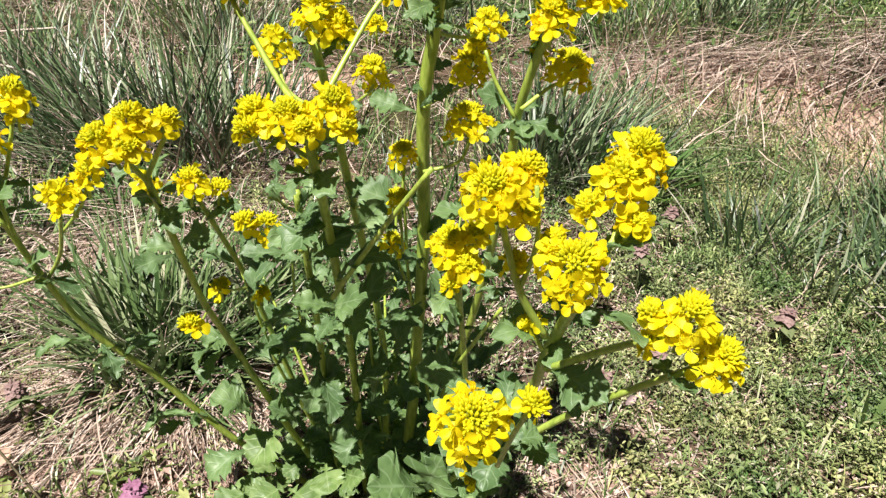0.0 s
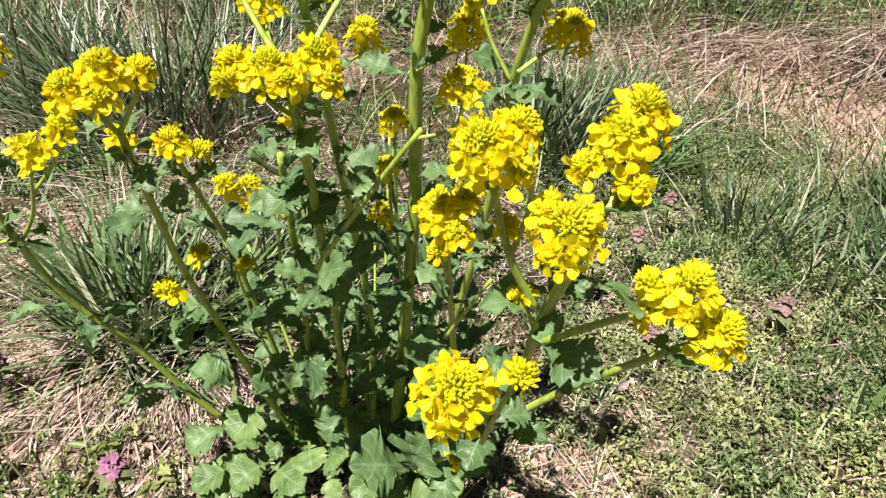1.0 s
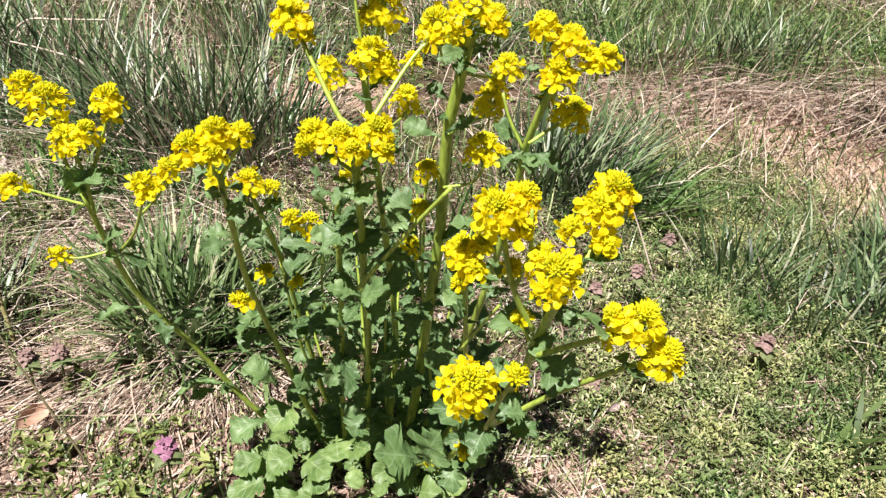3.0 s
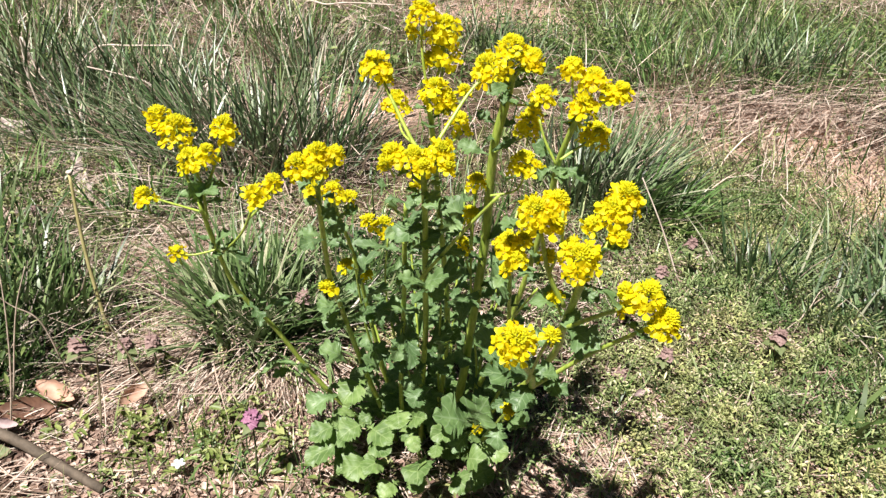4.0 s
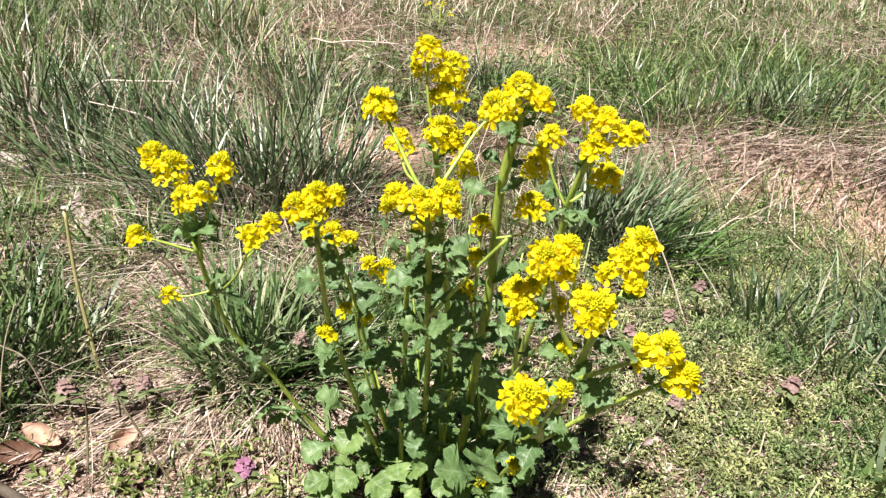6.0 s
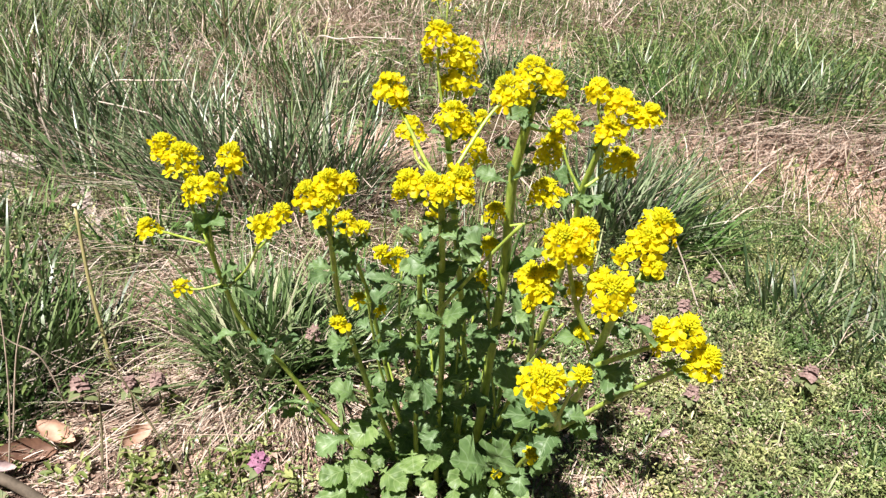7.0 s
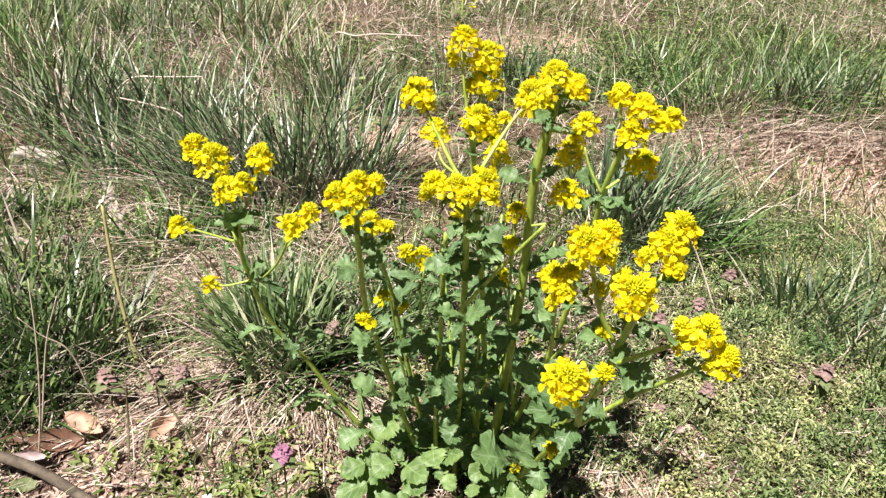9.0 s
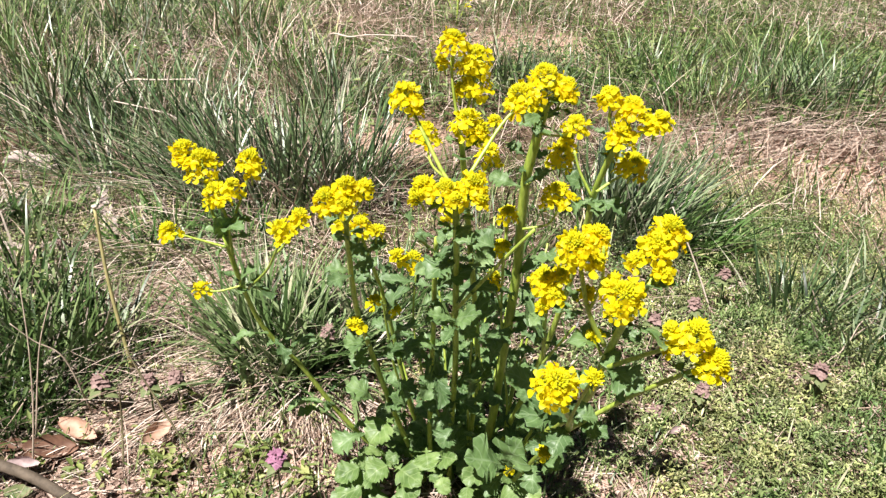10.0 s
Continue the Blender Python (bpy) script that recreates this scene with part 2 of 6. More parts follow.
def curve_points(pts, step):
    """Catmull-Rom points through pts."""
    p = [Vector(q) for q in pts]
    p = [2 * p[0] - p[1]] + p + [2 * p[-1] - p[-2]]
    out = []
    for i in range(1, len(p) - 2):
        for k in range(step):
            s = k / step
            a, b, c, d = p[i - 1], p[i], p[i + 1], p[i + 2]
            out.append(0.5 * (2 * b + (c - a) * s + (2 * a - 5 * b + 4 * c - d) * s * s + (3 * b - a - 3 * c + d) * s ** 3))
    out.append(p[-2])
    return out


def tube(pts, radii, sides, ribs=0.0, verts=None, faces=None):
    """A tube along pts, closed at both ends; ribs: grooves along it."""
    verts = [] if verts is None else verts
    faces = [] if faces is None else faces
    start = len(verts)
    ref = Vector((0.3, 0.9, 0.1))
    for i, p in enumerate(pts):
        d = (pts[min(i + 1, len(pts) - 1)] - pts[max(i - 1, 0)]).normalized()
        u = d.cross(ref).normalized()
        v = d.cross(u)
        for k in range(sides):
            a = 2 * math.pi * k / sides
            r = radii[i] * (1 + ribs * (1 if k % 2 else -1))
            verts.append(p + u * (r * math.cos(a)) + v * (r * math.sin(a)))
    for i in range(len(pts) - 1):
        for k in range(sides):
            a, b = start + i * sides + k, start + i * sides + (k + 1) % sides
            faces.append((a, b, b + sides, a + sides))
    faces.append(tuple(range(start + sides - 1, start - 1, -1)))
    last = start + (len(pts) - 1) * sides
    faces.append(tuple(range(last, last + sides)))
    return verts, faces


def ground_height(x, y):
    """Low lumps, flat round the plant."""
    far = min(1.0, max(0.0, (math.hypot(x - 0.05, y - 0.66) - 0.25) / 1.2))
    h = noise.noise((x * 1.1, y * 1.1, 3.1)) * 0.035 * far
    h += noise.noise((x * 6.0, y * 6.0, 7.7)) * 0.008
    h += noise.noise((x * 22.0, y * 22.0, 1.3)) * 0.003
    return h - 0.004


# ---- the flowering plant ----
BASE = Vector((0.05, 0.66, 0.0))
plant = thing("wildflower_plant", BASE, "tall green plant with many bright yellow flower heads rooted in soil", "flowering plant")
rng = random.Random(11)


def stem_part(name, r0, r1, pts, sides):
    c = [q - BASE for q in curve_points(pts, 5)]
    n = len(c) - 1
    radii = [r0 + (r1 - r0) * i / n for i in range(n + 1)]
    v, f = tube(c, radii, sides, 0.06)
    return part(name, mesh_from(name, v, f, M_STEM), plant)


def stalk(r0, r1, *pts):
    return stem_part("stalk", r0 * 0.84, r1 * 0.84, pts, 12)


def branch(r0, r1, *pts):
    return stem_part("branch", r0 * 0.85, r1 * 0.85, pts, 8)


def petal_grid(length, width, cup, lift, droop):
    """One spoon-shaped petal along +x: a narrow claw, a broad rounded blade, its rim a little wavy."""
    verts, faces = [], []
    prof = (0.22, 0.40, 0.80, 1.02, 1.06, 0.80)
    across = (-1.0, -0.5, 0.0, 0.5, 1.0)
    for i, broad in enumerate(prof):
        s = i / (len(prof) - 1)
        for k in across:
            rim = 0.13 * s * s * k * k + (0.04 if i == len(prof) - 1 and k == 0 else 0.0)
            z = lift * s - droop * s * s + cup * k * k * broad * (1.5 if k > 0 else 0.4) + 0.05 * length * math.sin(s * 5.0 + k * 2.5) * s
            verts.append(Vector((0.0006 + length * (s - rim), k * width * broad * 0.5, z)))
    for i in range(len(prof) - 1):
        for k in range(len(across) - 1):
            a = i * len(across) + k
            faces.append((a, a + 5, a + 6, a + 1))
    return verts, faces


def flower_mesh(seed, opening):
    """A four-petalled cress flower about 8 mm across; opening: 1 flat, 0.4 half shut."""
    r = random.Random(seed)
    verts, faces = [], []
    for q in range(4):
        L = 0.0061 * r.uniform(0.9, 1.12)
        pv, pf = petal_grid(L, 0.0054 * r.uniform(0.88, 1.12), 0.0005, L * (1.25 - opening) * r.uniform(0.7, 1.2), L * 0.25 * opening)
        rot = Matrix.Rotation(math.pi / 2 * q + r.uniform(-0.3, 0.3), 3, "Z") @ Matrix.Rotation(r.uniform(-0.55, 0.55), 3, "X") @ Matrix.Rotation(r.uniform(-0.25, 0.35), 3, "Y")
        o = len(verts)
        sq = Vector((0.55 + 0.45 * opening, 0.55 + 0.45 * opening, 1))
        verts += [Vector((a.x * sq.x, a.y * sq.y, a.z)) for a in (rot @ p for p in pv)]
        faces += [tuple(o + i for i in f) for f in pf]
    # stamens and pistil
    for q in range(5):
        a = q * 1.3 + r.random()
        rad = 0.0007 if q else 0.0
        p0 = Vector((rad * 0.5 * math.cos(a), rad * 0.5 * math.sin(a), -0.0004))
        p1 = Vector((rad * 1.5 * math.cos(a), rad * 1.5 * math.sin(a), 0.0022))
        tube([p0, p1], [0.00022, 0.00036], 4, 0.0, verts, faces)
    return mesh_from("flower", verts, faces, M_PETAL)


FLOWERS = [flower_mesh(s, o) for s, o in ((1, 1.0), (2, 0.95), (3, 0.85), (4, 0.75), (5, 0.6), (6, 0.45), (7, 1.0), (8, 0.9), (9, 0.95), (10, 0.7), (11, 1.0), (12, 0.85))]


def ellipsoid(centre, axis, length, width, verts, faces):
    """A bud or a small pod: six-sided, pointed a little at its tip."""
    a = axis.normalized()
    u = a.orthogonal().normalized()
    v = a.cross(u)
    o = len(verts)
    verts.append(centre - a * length * 0.5)
    for h, w in ((-0.28, 0.75), (0.05, 1.0), (0.33, 0.62)):
        for k in range(6):
            t = math.pi / 3 * k
            verts.append(centre + a * length * h + (u * math.cos(t) + v * math.sin(t)) * width * 0.5 * w)
    verts.append(centre + a * length * 0.5)
    for k in range(6):
        n = (k + 1) % 6
        faces.append((o, o + 1 + n, o + 1 + k))
        for j in (0, 6):
            faces.append((o + 1 + j + k, o + 1 + j + n, o + 7 + j + n, o + 7 + j + k))
        faces.append((o + 13 + k, o + 13 + n, o + 19))


bud_v, bud_f = [], []
for bx, by, bl in ((0.0008, 0.0002, 0.0036), (-0.0005, 0.0008, 0.0031), (-0.0004, -0.0009, 0.0034)):
    ellipsoid(Vector((bx, by, (bl - 0.0034) * 0.6)), Vector((bx * 220, by * 220, 1)), bl, 0.00122, bud_v, bud_f)
BUD = mesh_from("bud", bud_v, bud_f, M_BUD)


def flower_head(x, y, z, radius, flowers, stretch, lean_x, lean_y):
    """A dome of buds with open flowers in rings below it, on short green stalks."""
    axis = Vector((lean_x, lean_y, 1.0)).normalized()
    turn = axis.to_track_quat("Z", "Y").to_matrix()
    low = -radius * (0.5 + 0.75 * stretch)
    verts, faces = [], []
    tube([turn @ Vector((0, 0, low - 0.004)), turn @ Vector((0, 0, radius * 0.25))], [0.0009, 0.0006], 6, 0.0, verts, faces)
    places = []
    for i in range(flowers):
        s = (i + 0.5) / flowers
        ang = i * 2.39996 + rng.uniform(-0.3, 0.3)
        up = radius * (0.18 - s * (0.15 + 0.75 * stretch)) + rng.uniform(-0.2, 0.2) * radius
        out = radius * (0.66 + 0.36 * math.sin(min(1.0, s * 1.5) * math.pi / 2)) * rng.uniform(0.80, 1.20)
        out = max(out * 0.95 - 0.0032, 0.0015)
        p = Vector((out * math.cos(ang), out * math.sin(ang), up))
        tilt = 0.45 + 0.75 * s + rng.uniform(-0.5, 0.5)
        facing = Vector((math.sin(tilt) * math.cos(ang), math.sin(tilt) * math.sin(ang), math.cos(tilt)))
        places.append((turn @ p, turn @ facing, s))
        tube([turn @ Vector((0, 0, up - radius * 0.45)), turn @ (p - facing * 0.0012)], [0.00045, 0.0004], 4, 0.0, verts, faces)
    head = part("flower_head", mesh_from("flower_head", verts, faces, M_STEM), plant, Matrix.Translation(Vector((x, y, z)) - BASE))
    for p, facing, s in places:
        q = facing.to_track_quat("Z", "Y").to_matrix().to_4x4() @ Matrix.Rotation(rng.uniform(0, 6.28), 4, "Z")
        size = rng.uniform(0.74, 1.06) * (0.86 + 0.2 * s)
        me = FLOWERS[rng.choice((3, 4, 5) if s < 0.2 else (0, 1, 2, 3, 6, 7, 8, 9, 10, 11))]
        part("flower", me, head, Matrix.Translation(p) @ q @ Matrix.Scale(size, 4))
    count = int(14 + radius * 2900)
    br = radius * (0.42 if flowers > 5 else 0.75)
    for i in range(count):
        s = (i + 0.5) / count
        th = 1.35 * math.sqrt(s)
        ang = i * 2.39996 + rng.uniform(-0.35, 0.35)
        th *= rng.uniform(0.88, 1.1)
        d = Vector((math.sin(th) * math.cos(ang), math.sin(th) * math.sin(ang), math.cos(th)))
        c = Vector((d.x * br, d.y * br, d.z * br * 0.7 + radius * 0.16)) + d * rng.uniform(-0.0012, 0.0010)
        q = (turn @ (d + Vector((rng.uniform(-0.2, 0.2), rng.uniform(-0.2, 0.2), 0.7)))).to_track_quat("Z", "Y").to_matrix().to_4x4()
        w = rng.uniform(0.9, 1.25)
        part("bud", BUD, head, Matrix.Translation(turn @ c) @ q @ Matrix.Diagonal((w, w, rng.uniform(0.85, 1.3), 1)))


OPEN = Vector((-0.25, -0.55, 0.80))


def leaf(base, tip, width, kind, facing=None):
    """A cress leaf from its base to its tip: a round end lobe with side lobes below it, or a wedge with coarse teeth."""
    b, t = Vector(base), Vector(tip)
    d = t - b
    L = d.length
    d.normalize()
    n = Vector((rng.uniform(-0.65, 0.65), -0.30 + rng.uniform(-0.55, 0.55), 0.8))
    if facing is not None:
        # a broad outer leaf turned to the light
        n = facing + n * 0.45
        width *= 1.25
    n = (n - d * n.dot(d)).normalized()
    side = d.cross(n)
    rows, cols = 42, 8
    verts, faces, uvs = [], [], []
    arch = rng.uniform(0.02, 0.20) * L
    fold = rng.uniform(0.08, 0.42)
    phase = rng.uniform(0, 6.28)
    teeth = rng.uniform(3.2, 4.8)
    lobed = rng.choice((0.18, 0.36, 0.52))
    low, high = rng.uniform(0.17, 0.23), rng.uniform(0.34, 0.40)
    crumple = Vector((rng.uniform(0, 90), rng.uniform(0, 90), rng.uniform(0, 90)))
    for i in range(rows + 1):
        s = i / rows
        if kind == "rounded":
            w = 0.08 if s < 0.30 else 0.08 + 0.92 * math.sin(min(1.0, (s - 0.30) / 0.70) ** 0.8 * math.pi) ** 0.5
            w = max(w, 0.42 * math.exp(-((s - low) / 0.045) ** 2), 0.55 * math.exp(-((s - high) / 0.05) ** 2))
            depth = 0.44
        else:
            w = 0.10 + 0.90 * min(1.0, s / 0.60) ** 1.4 if s < 0.60 else math.cos((s - 0.60) / 0.40 * math.pi * 0.5) ** 0.62
            w = max(w, lobed * math.exp(-((s - low) / 0.05) ** 2), lobed * 1.4 * math.exp(-((s - high) / 0.05) ** 2))
            depth = 0.78
        if i == rows:
            w = 0.06
        half = 0.5 * L * width * w
        for k in range(cols + 1):
            a = k / cols * 2 - 1
            # blunt uneven teeth that point to the tip, not the same on both sides
            bite = (s * teeth * (1.5 if a > 0 else 1.75) + phase + 0.25 * math.sin(s * 11 + phase * 3)) % 1.0
            edge = 1.10 - depth * (1 - bite) ** 1.2 * (0.62 + 0.38 * math.sin(s * 17 + phase + a))
            e = 1 + (edge - 1) * abs(a) ** 1.25
            lift = arch * math.sin(s * math.pi) + abs(a) * half * fold
            lift += 0.045 * L * a * a * math.sin(s * 13 + phase + a * 1.5)
            lift += 0.05 * L * noise.noise(Vector((s * 5.0, a * 2.2, 0)) + crumple)
            ahead = 0.09 * L * a * a * (1 if kind == "toothed" else 0.3) * (s > 0.1)
            verts.append(b - BASE + d * (L * s * 0.97 + ahead * (1 - s)) + side * (a * half * e) + n * lift)
            uvs.append(((k / cols), s))
    for i in range(rows):
        for k in range(cols):
            q = i * (cols + 1) + k
            faces.append((q, q + 1, q + cols + 2, q + cols + 1))
    part("leaf", mesh_from("leaf", verts, faces, M_LEAF if kind == "toothed" else M_ROSETTE, True, uvs), plant)


stalk(0.0036, 0.0024, (-0.012, 0.653, -0.012), (-0.045, 0.636, 0.037), (-0.073, 0.619, 0.082), (-0.093, 0.603, 0.125), (-0.116, 0.580, 0.187), (-0.141, 0.555, 0.244), (-0.148, 0.532, 0.304), (-0.147, 0.510, 0.358))
stalk(0.0036, 0.0022, (0.002, 0.650, -0.012), (-0.011, 0.630, 0.050), (-0.023, 0.601, 0.122), (-0.030, 0.574, 0.183), (-0.035, 0.541, 0.252), (-0.037, 0.515, 0.302), (-0.029, 0.473, 0.376), (-0.023, 0.450, 0.412))
stalk(0.0028, 0.0018, (0.014, 0.657, -0.012), (-0.005, 0.633, 0.081), (-0.013, 0.615, 0.138), (-0.019, 0.598, 0.192), (-0.023, 0.577, 0.249), (-0.027, 0.560, 0.295), (-0.035, 0.536, 0.350), (-0.037, 0.530, 0.363))
stalk(0.0018, 0.0012, (0.014, 0.657, -0.012), (-0.009, 0.627, 0.100), (-0.024, 0.600, 0.182), (-0.027, 0.583, 0.233), (-0.028, 0.560, 0.295))
stalk(0.0032, 0.0022, (0.016, 0.646, -0.012), (0.009, 0.628, 0.056), (0.012, 0.600, 0.140), (0.016, 0.580, 0.197), (0.022, 0.552, 0.266), (0.028, 0.518, 0.342), (0.033, 0.495, 0.386))
stalk(0.0036, 0.0026, (0.028, 0.654, -0.012), (0.030, 0.630, 0.066), (0.035, 0.601, 0.144), (0.041, 0.567, 0.223), (0.045, 0.528, 0.301), (0.050, 0.486, 0.376), (0.054, 0.450, 0.430))
stalk(0.0034, 0.0024, (0.043, 0.662, -0.012), (0.052, 0.633, 0.107), (0.057, 0.607, 0.192), (0.056, 0.582, 0.266), (0.052, 0.547, 0.351), (0.050, 0.513, 0.424), (0.049, 0.490, 0.466))
stalk(0.0056, 0.0042, (0.056, 0.665, -0.012), (0.072, 0.647, 0.100), (0.078, 0.632, 0.179), (0.084, 0.616, 0.250), (0.088, 0.601, 0.313), (0.089, 0.587, 0.365), (0.091, 0.573, 0.411), (0.097, 0.561, 0.449), (0.102, 0.550, 0.480))
stalk(0.0036, 0.0026, (0.066, 0.669, -0.012), (0.088, 0.647, 0.088), (0.110, 0.620, 0.178), (0.126, 0.595, 0.257), (0.137, 0.567, 0.332), (0.143, 0.544, 0.388), (0.145, 0.529, 0.420), (0.151, 0.514, 0.451), (0.157, 0.500, 0.474))
stalk(0.0024, 0.0018, (0.079, 0.671, -0.012), (0.106, 0.626, 0.086), (0.123, 0.580, 0.170), (0.122, 0.547, 0.226), (0.121, 0.507, 0.288), (0.120, 0.467, 0.344), (0.121, 0.437, 0.382))
stalk(0.0040, 0.0030, (0.076, 0.668, -0.012), (0.117, 0.598, 0.119), (0.145, 0.545, 0.195), (0.162, 0.492, 0.268), (0.164, 0.451, 0.323), (0.166, 0.418, 0.363), (0.168, 0.370, 0.415))
stalk(0.0034, 0.0024, (0.090, 0.664, -0.012), (0.127, 0.543, 0.153), (0.146, 0.434, 0.276), (0.139, 0.379, 0.335), (0.134, 0.340, 0.373))
stalk(0.0016, 0.0011, (0.072, 0.674, -0.012), (0.087, 0.653, 0.098), (0.081, 0.632, 0.186), (0.076, 0.613, 0.256), (0.076, 0.597, 0.314), (0.077, 0.580, 0.366))
stalk(0.0016, 0.0011, (0.047, 0.663, -0.012), (0.049, 0.625, 0.098), (0.052, 0.592, 0.174), (0.057, 0.550, 0.261))
stalk(0.0014, 0.0010, (0.034, 0.660, -0.012), (0.016, 0.644, 0.092), (-0.003, 0.628, 0.167), (-0.010, 0.614, 0.236), (-0.005, 0.600, 0.301))
branch(0.0018, 0.0012, (0.055, 0.450, 0.442), (0.044, 0.455, 0.453), (0.030, 0.463, 0.473), (0.019, 0.470, 0.489))
branch(0.0018, 0.0012, (0.054, 0.460, 0.440), (0.065, 0.475, 0.460), (0.076, 0.490, 0.479), (0.086, 0.500, 0.491))
branch(0.0019, 0.0015, (0.045, 0.506, 0.314), (0.062, 0.490, 0.345), (0.085, 0.471, 0.385), (0.107, 0.453, 0.421))
branch(0.0016, 0.0012, (0.041, 0.540, 0.457), (0.046, 0.546, 0.482), (0.049, 0.550, 0.500))
branch(0.0013, 0.0010, (0.042, 0.530, 0.455), (0.035, 0.530, 0.491), (0.033, 0.530, 0.514))
branch(0.0013, 0.0010, (0.051, 0.500, 0.425), (0.021, 0.537, 0.426), (0.010, 0.560, 0.436))
branch(0.0013, 0.0010, (0.052, 0.500, 0.425), (0.058, 0.567, 0.415), (0.058, 0.600, 0.413))
branch(0.0014, 0.0010, (0.093, 0.550, 0.415), (0.107, 0.581, 0.415), (0.117, 0.600, 0.414))
branch(0.0014, 0.0010, (0.099, 0.560, 0.454), (0.113, 0.583, 0.446), (0.124, 0.600, 0.445))
branch(0.0014, 0.0010, (0.093, 0.550, 0.376), (0.113, 0.550, 0.383), (0.120, 0.550, 0.397))
branch(0.0014, 0.0010, (0.144, 0.520, 0.421), (0.133, 0.520, 0.440), (0.127, 0.520, 0.456))
branch(0.0014, 0.0010, (0.146, 0.510, 0.430), (0.160, 0.519, 0.439), (0.171, 0.525, 0.442))
branch(0.0013, 0.0010, (0.155, 0.490, 0.473), (0.148, 0.490, 0.488), (0.147, 0.490, 0.499))
branch(0.0013, 0.0010, (0.156, 0.490, 0.474), (0.168, 0.490, 0.482), (0.182, 0.490, 0.486))
branch(0.0016, 0.0012, (0.100, 0.550, 0.471), (0.090, 0.550, 0.476), (0.085, 0.550, 0.480))
branch(0.0016, 0.0012, (0.102, 0.550, 0.475), (0.110, 0.550, 0.485), (0.117, 0.550, 0.489))
branch(0.0020, 0.0014, (0.162, 0.415, 0.344), (0.184, 0.392, 0.374), (0.202, 0.370, 0.399))
branch(0.0022, 0.0015, (0.147, 0.440, 0.271), (0.178, 0.412, 0.324), (0.202, 0.385, 0.365), (0.215, 0.370, 0.386))
branch(0.0020, 0.0016, (0.160, 0.410, 0.365), (0.150, 0.403, 0.386), (0.144, 0.397, 0.405), (0.139, 0.390, 0.427))
branch(0.0014, 0.0010, (0.147, 0.400, 0.394), (0.152, 0.395, 0.419), (0.150, 0.390, 0.444))
branch(0.0018, 0.0014, (0.168, 0.380, 0.407), (0.178, 0.390, 0.422), (0.186, 0.400, 0.440))
branch(0.0012, 0.0009, (0.159, 0.410, 0.358), (0.155, 0.410, 0.366), (0.154, 0.410, 0.370))
branch(0.0014, 0.0010, (0.142, 0.370, 0.329), (0.147, 0.355, 0.361), (0.151, 0.345, 0.380))
branch(0.0014, 0.0010, (0.121, 0.460, 0.309), (0.130, 0.450, 0.332), (0.141, 0.437, 0.360))
branch(0.0012, 0.0009, (0.121, 0.440, 0.360), (0.119, 0.438, 0.368), (0.119, 0.437, 0.370))
branch(0.0018, 0.0012, (-0.148, 0.515, 0.355), (-0.157, 0.513, 0.376), (-0.160, 0.510, 0.411))
branch(0.0016, 0.0011, (-0.144, 0.515, 0.340), (-0.141, 0.505, 0.376), (-0.142, 0.500, 0.393))
branch(0.0015, 0.0011, (-0.147, 0.515, 0.358), (-0.130, 0.512, 0.394), (-0.120, 0.510, 0.418))
branch(0.0013, 0.0010, (-0.145, 0.515, 0.345), (-0.168, 0.507, 0.354), (-0.188, 0.500, 0.362))
branch(0.0012, 0.0009, (-0.140, 0.520, 0.308), (-0.159, 0.514, 0.303), (-0.171, 0.510, 0.304))
branch(0.0015, 0.0011, (-0.023, 0.450, 0.410), (-0.029, 0.443, 0.425), (-0.031, 0.440, 0.432))
branch(0.0015, 0.0011, (-0.023, 0.450, 0.411), (-0.013, 0.450, 0.428), (-0.007, 0.450, 0.437))
branch(0.0015, 0.0011, (-0.134, 0.518, 0.307), (-0.105, 0.495, 0.341), (-0.082, 0.470, 0.380))
branch(0.0012, 0.0010, (-0.093, 0.485, 0.361), (-0.078, 0.482, 0.378), (-0.070, 0.480, 0.392))
branch(0.0013, 0.0010, (0.032, 0.500, 0.347), (0.023, 0.497, 0.357), (0.015, 0.495, 0.364))
branch(0.0011, 0.0008, (0.022, 0.500, 0.354), (0.009, 0.500, 0.356), (0.002, 0.500, 0.362))
branch(0.0013, 0.0010, (0.053, 0.460, 0.419), (0.037, 0.454, 0.433), (0.032, 0.450, 0.444))
branch(0.0013, 0.0010, (0.053, 0.460, 0.423), (0.062, 0.453, 0.438), (0.066, 0.450, 0.446))
branch(0.0010, 0.0008, (-0.036, 0.520, 0.292), (-0.030, 0.492, 0.300), (-0.025, 0.471, 0.312))
branch(0.0012, 0.0009, (0.076, 0.570, 0.338), (0.079, 0.570, 0.365), (0.079, 0.570, 0.376))
branch(0.0010, 0.0008, (0.079, 0.560, 0.316), (0.078, 0.560, 0.338), (0.078, 0.560, 0.349))
branch(0.0011, 0.0008, (0.079, 0.570, 0.288), (0.073, 0.576, 0.301), (0.070, 0.580, 0.309))
branch(0.0012, 0.0009, (0.084, 0.600, 0.065), (0.096, 0.573, 0.098), (0.100, 0.560, 0.116))
branch(0.0012, 0.0009, (0.120, 0.550, 0.132), (0.129, 0.490, 0.193), (0.131, 0.460, 0.225))
branch(0.0016, 0.0012, (0.082, 0.620, 0.045), (0.097, 0.554, 0.115), (0.108, 0.485, 0.188))
flower_head(0.132, 0.335, 0.385, 0.0134, 25, 0.9, 0.1, -0.5)
flower_head(0.152, 0.345, 0.384, 0.0056, 4, 1.0, 0.3, -0.3)
flower_head(0.206, 0.372, 0.407, 0.0117, 21, 1.3, 0.1, -0.2)
flower_head(0.221, 0.372, 0.389, 0.0100, 19, 1.1, 0.5, -0.3)
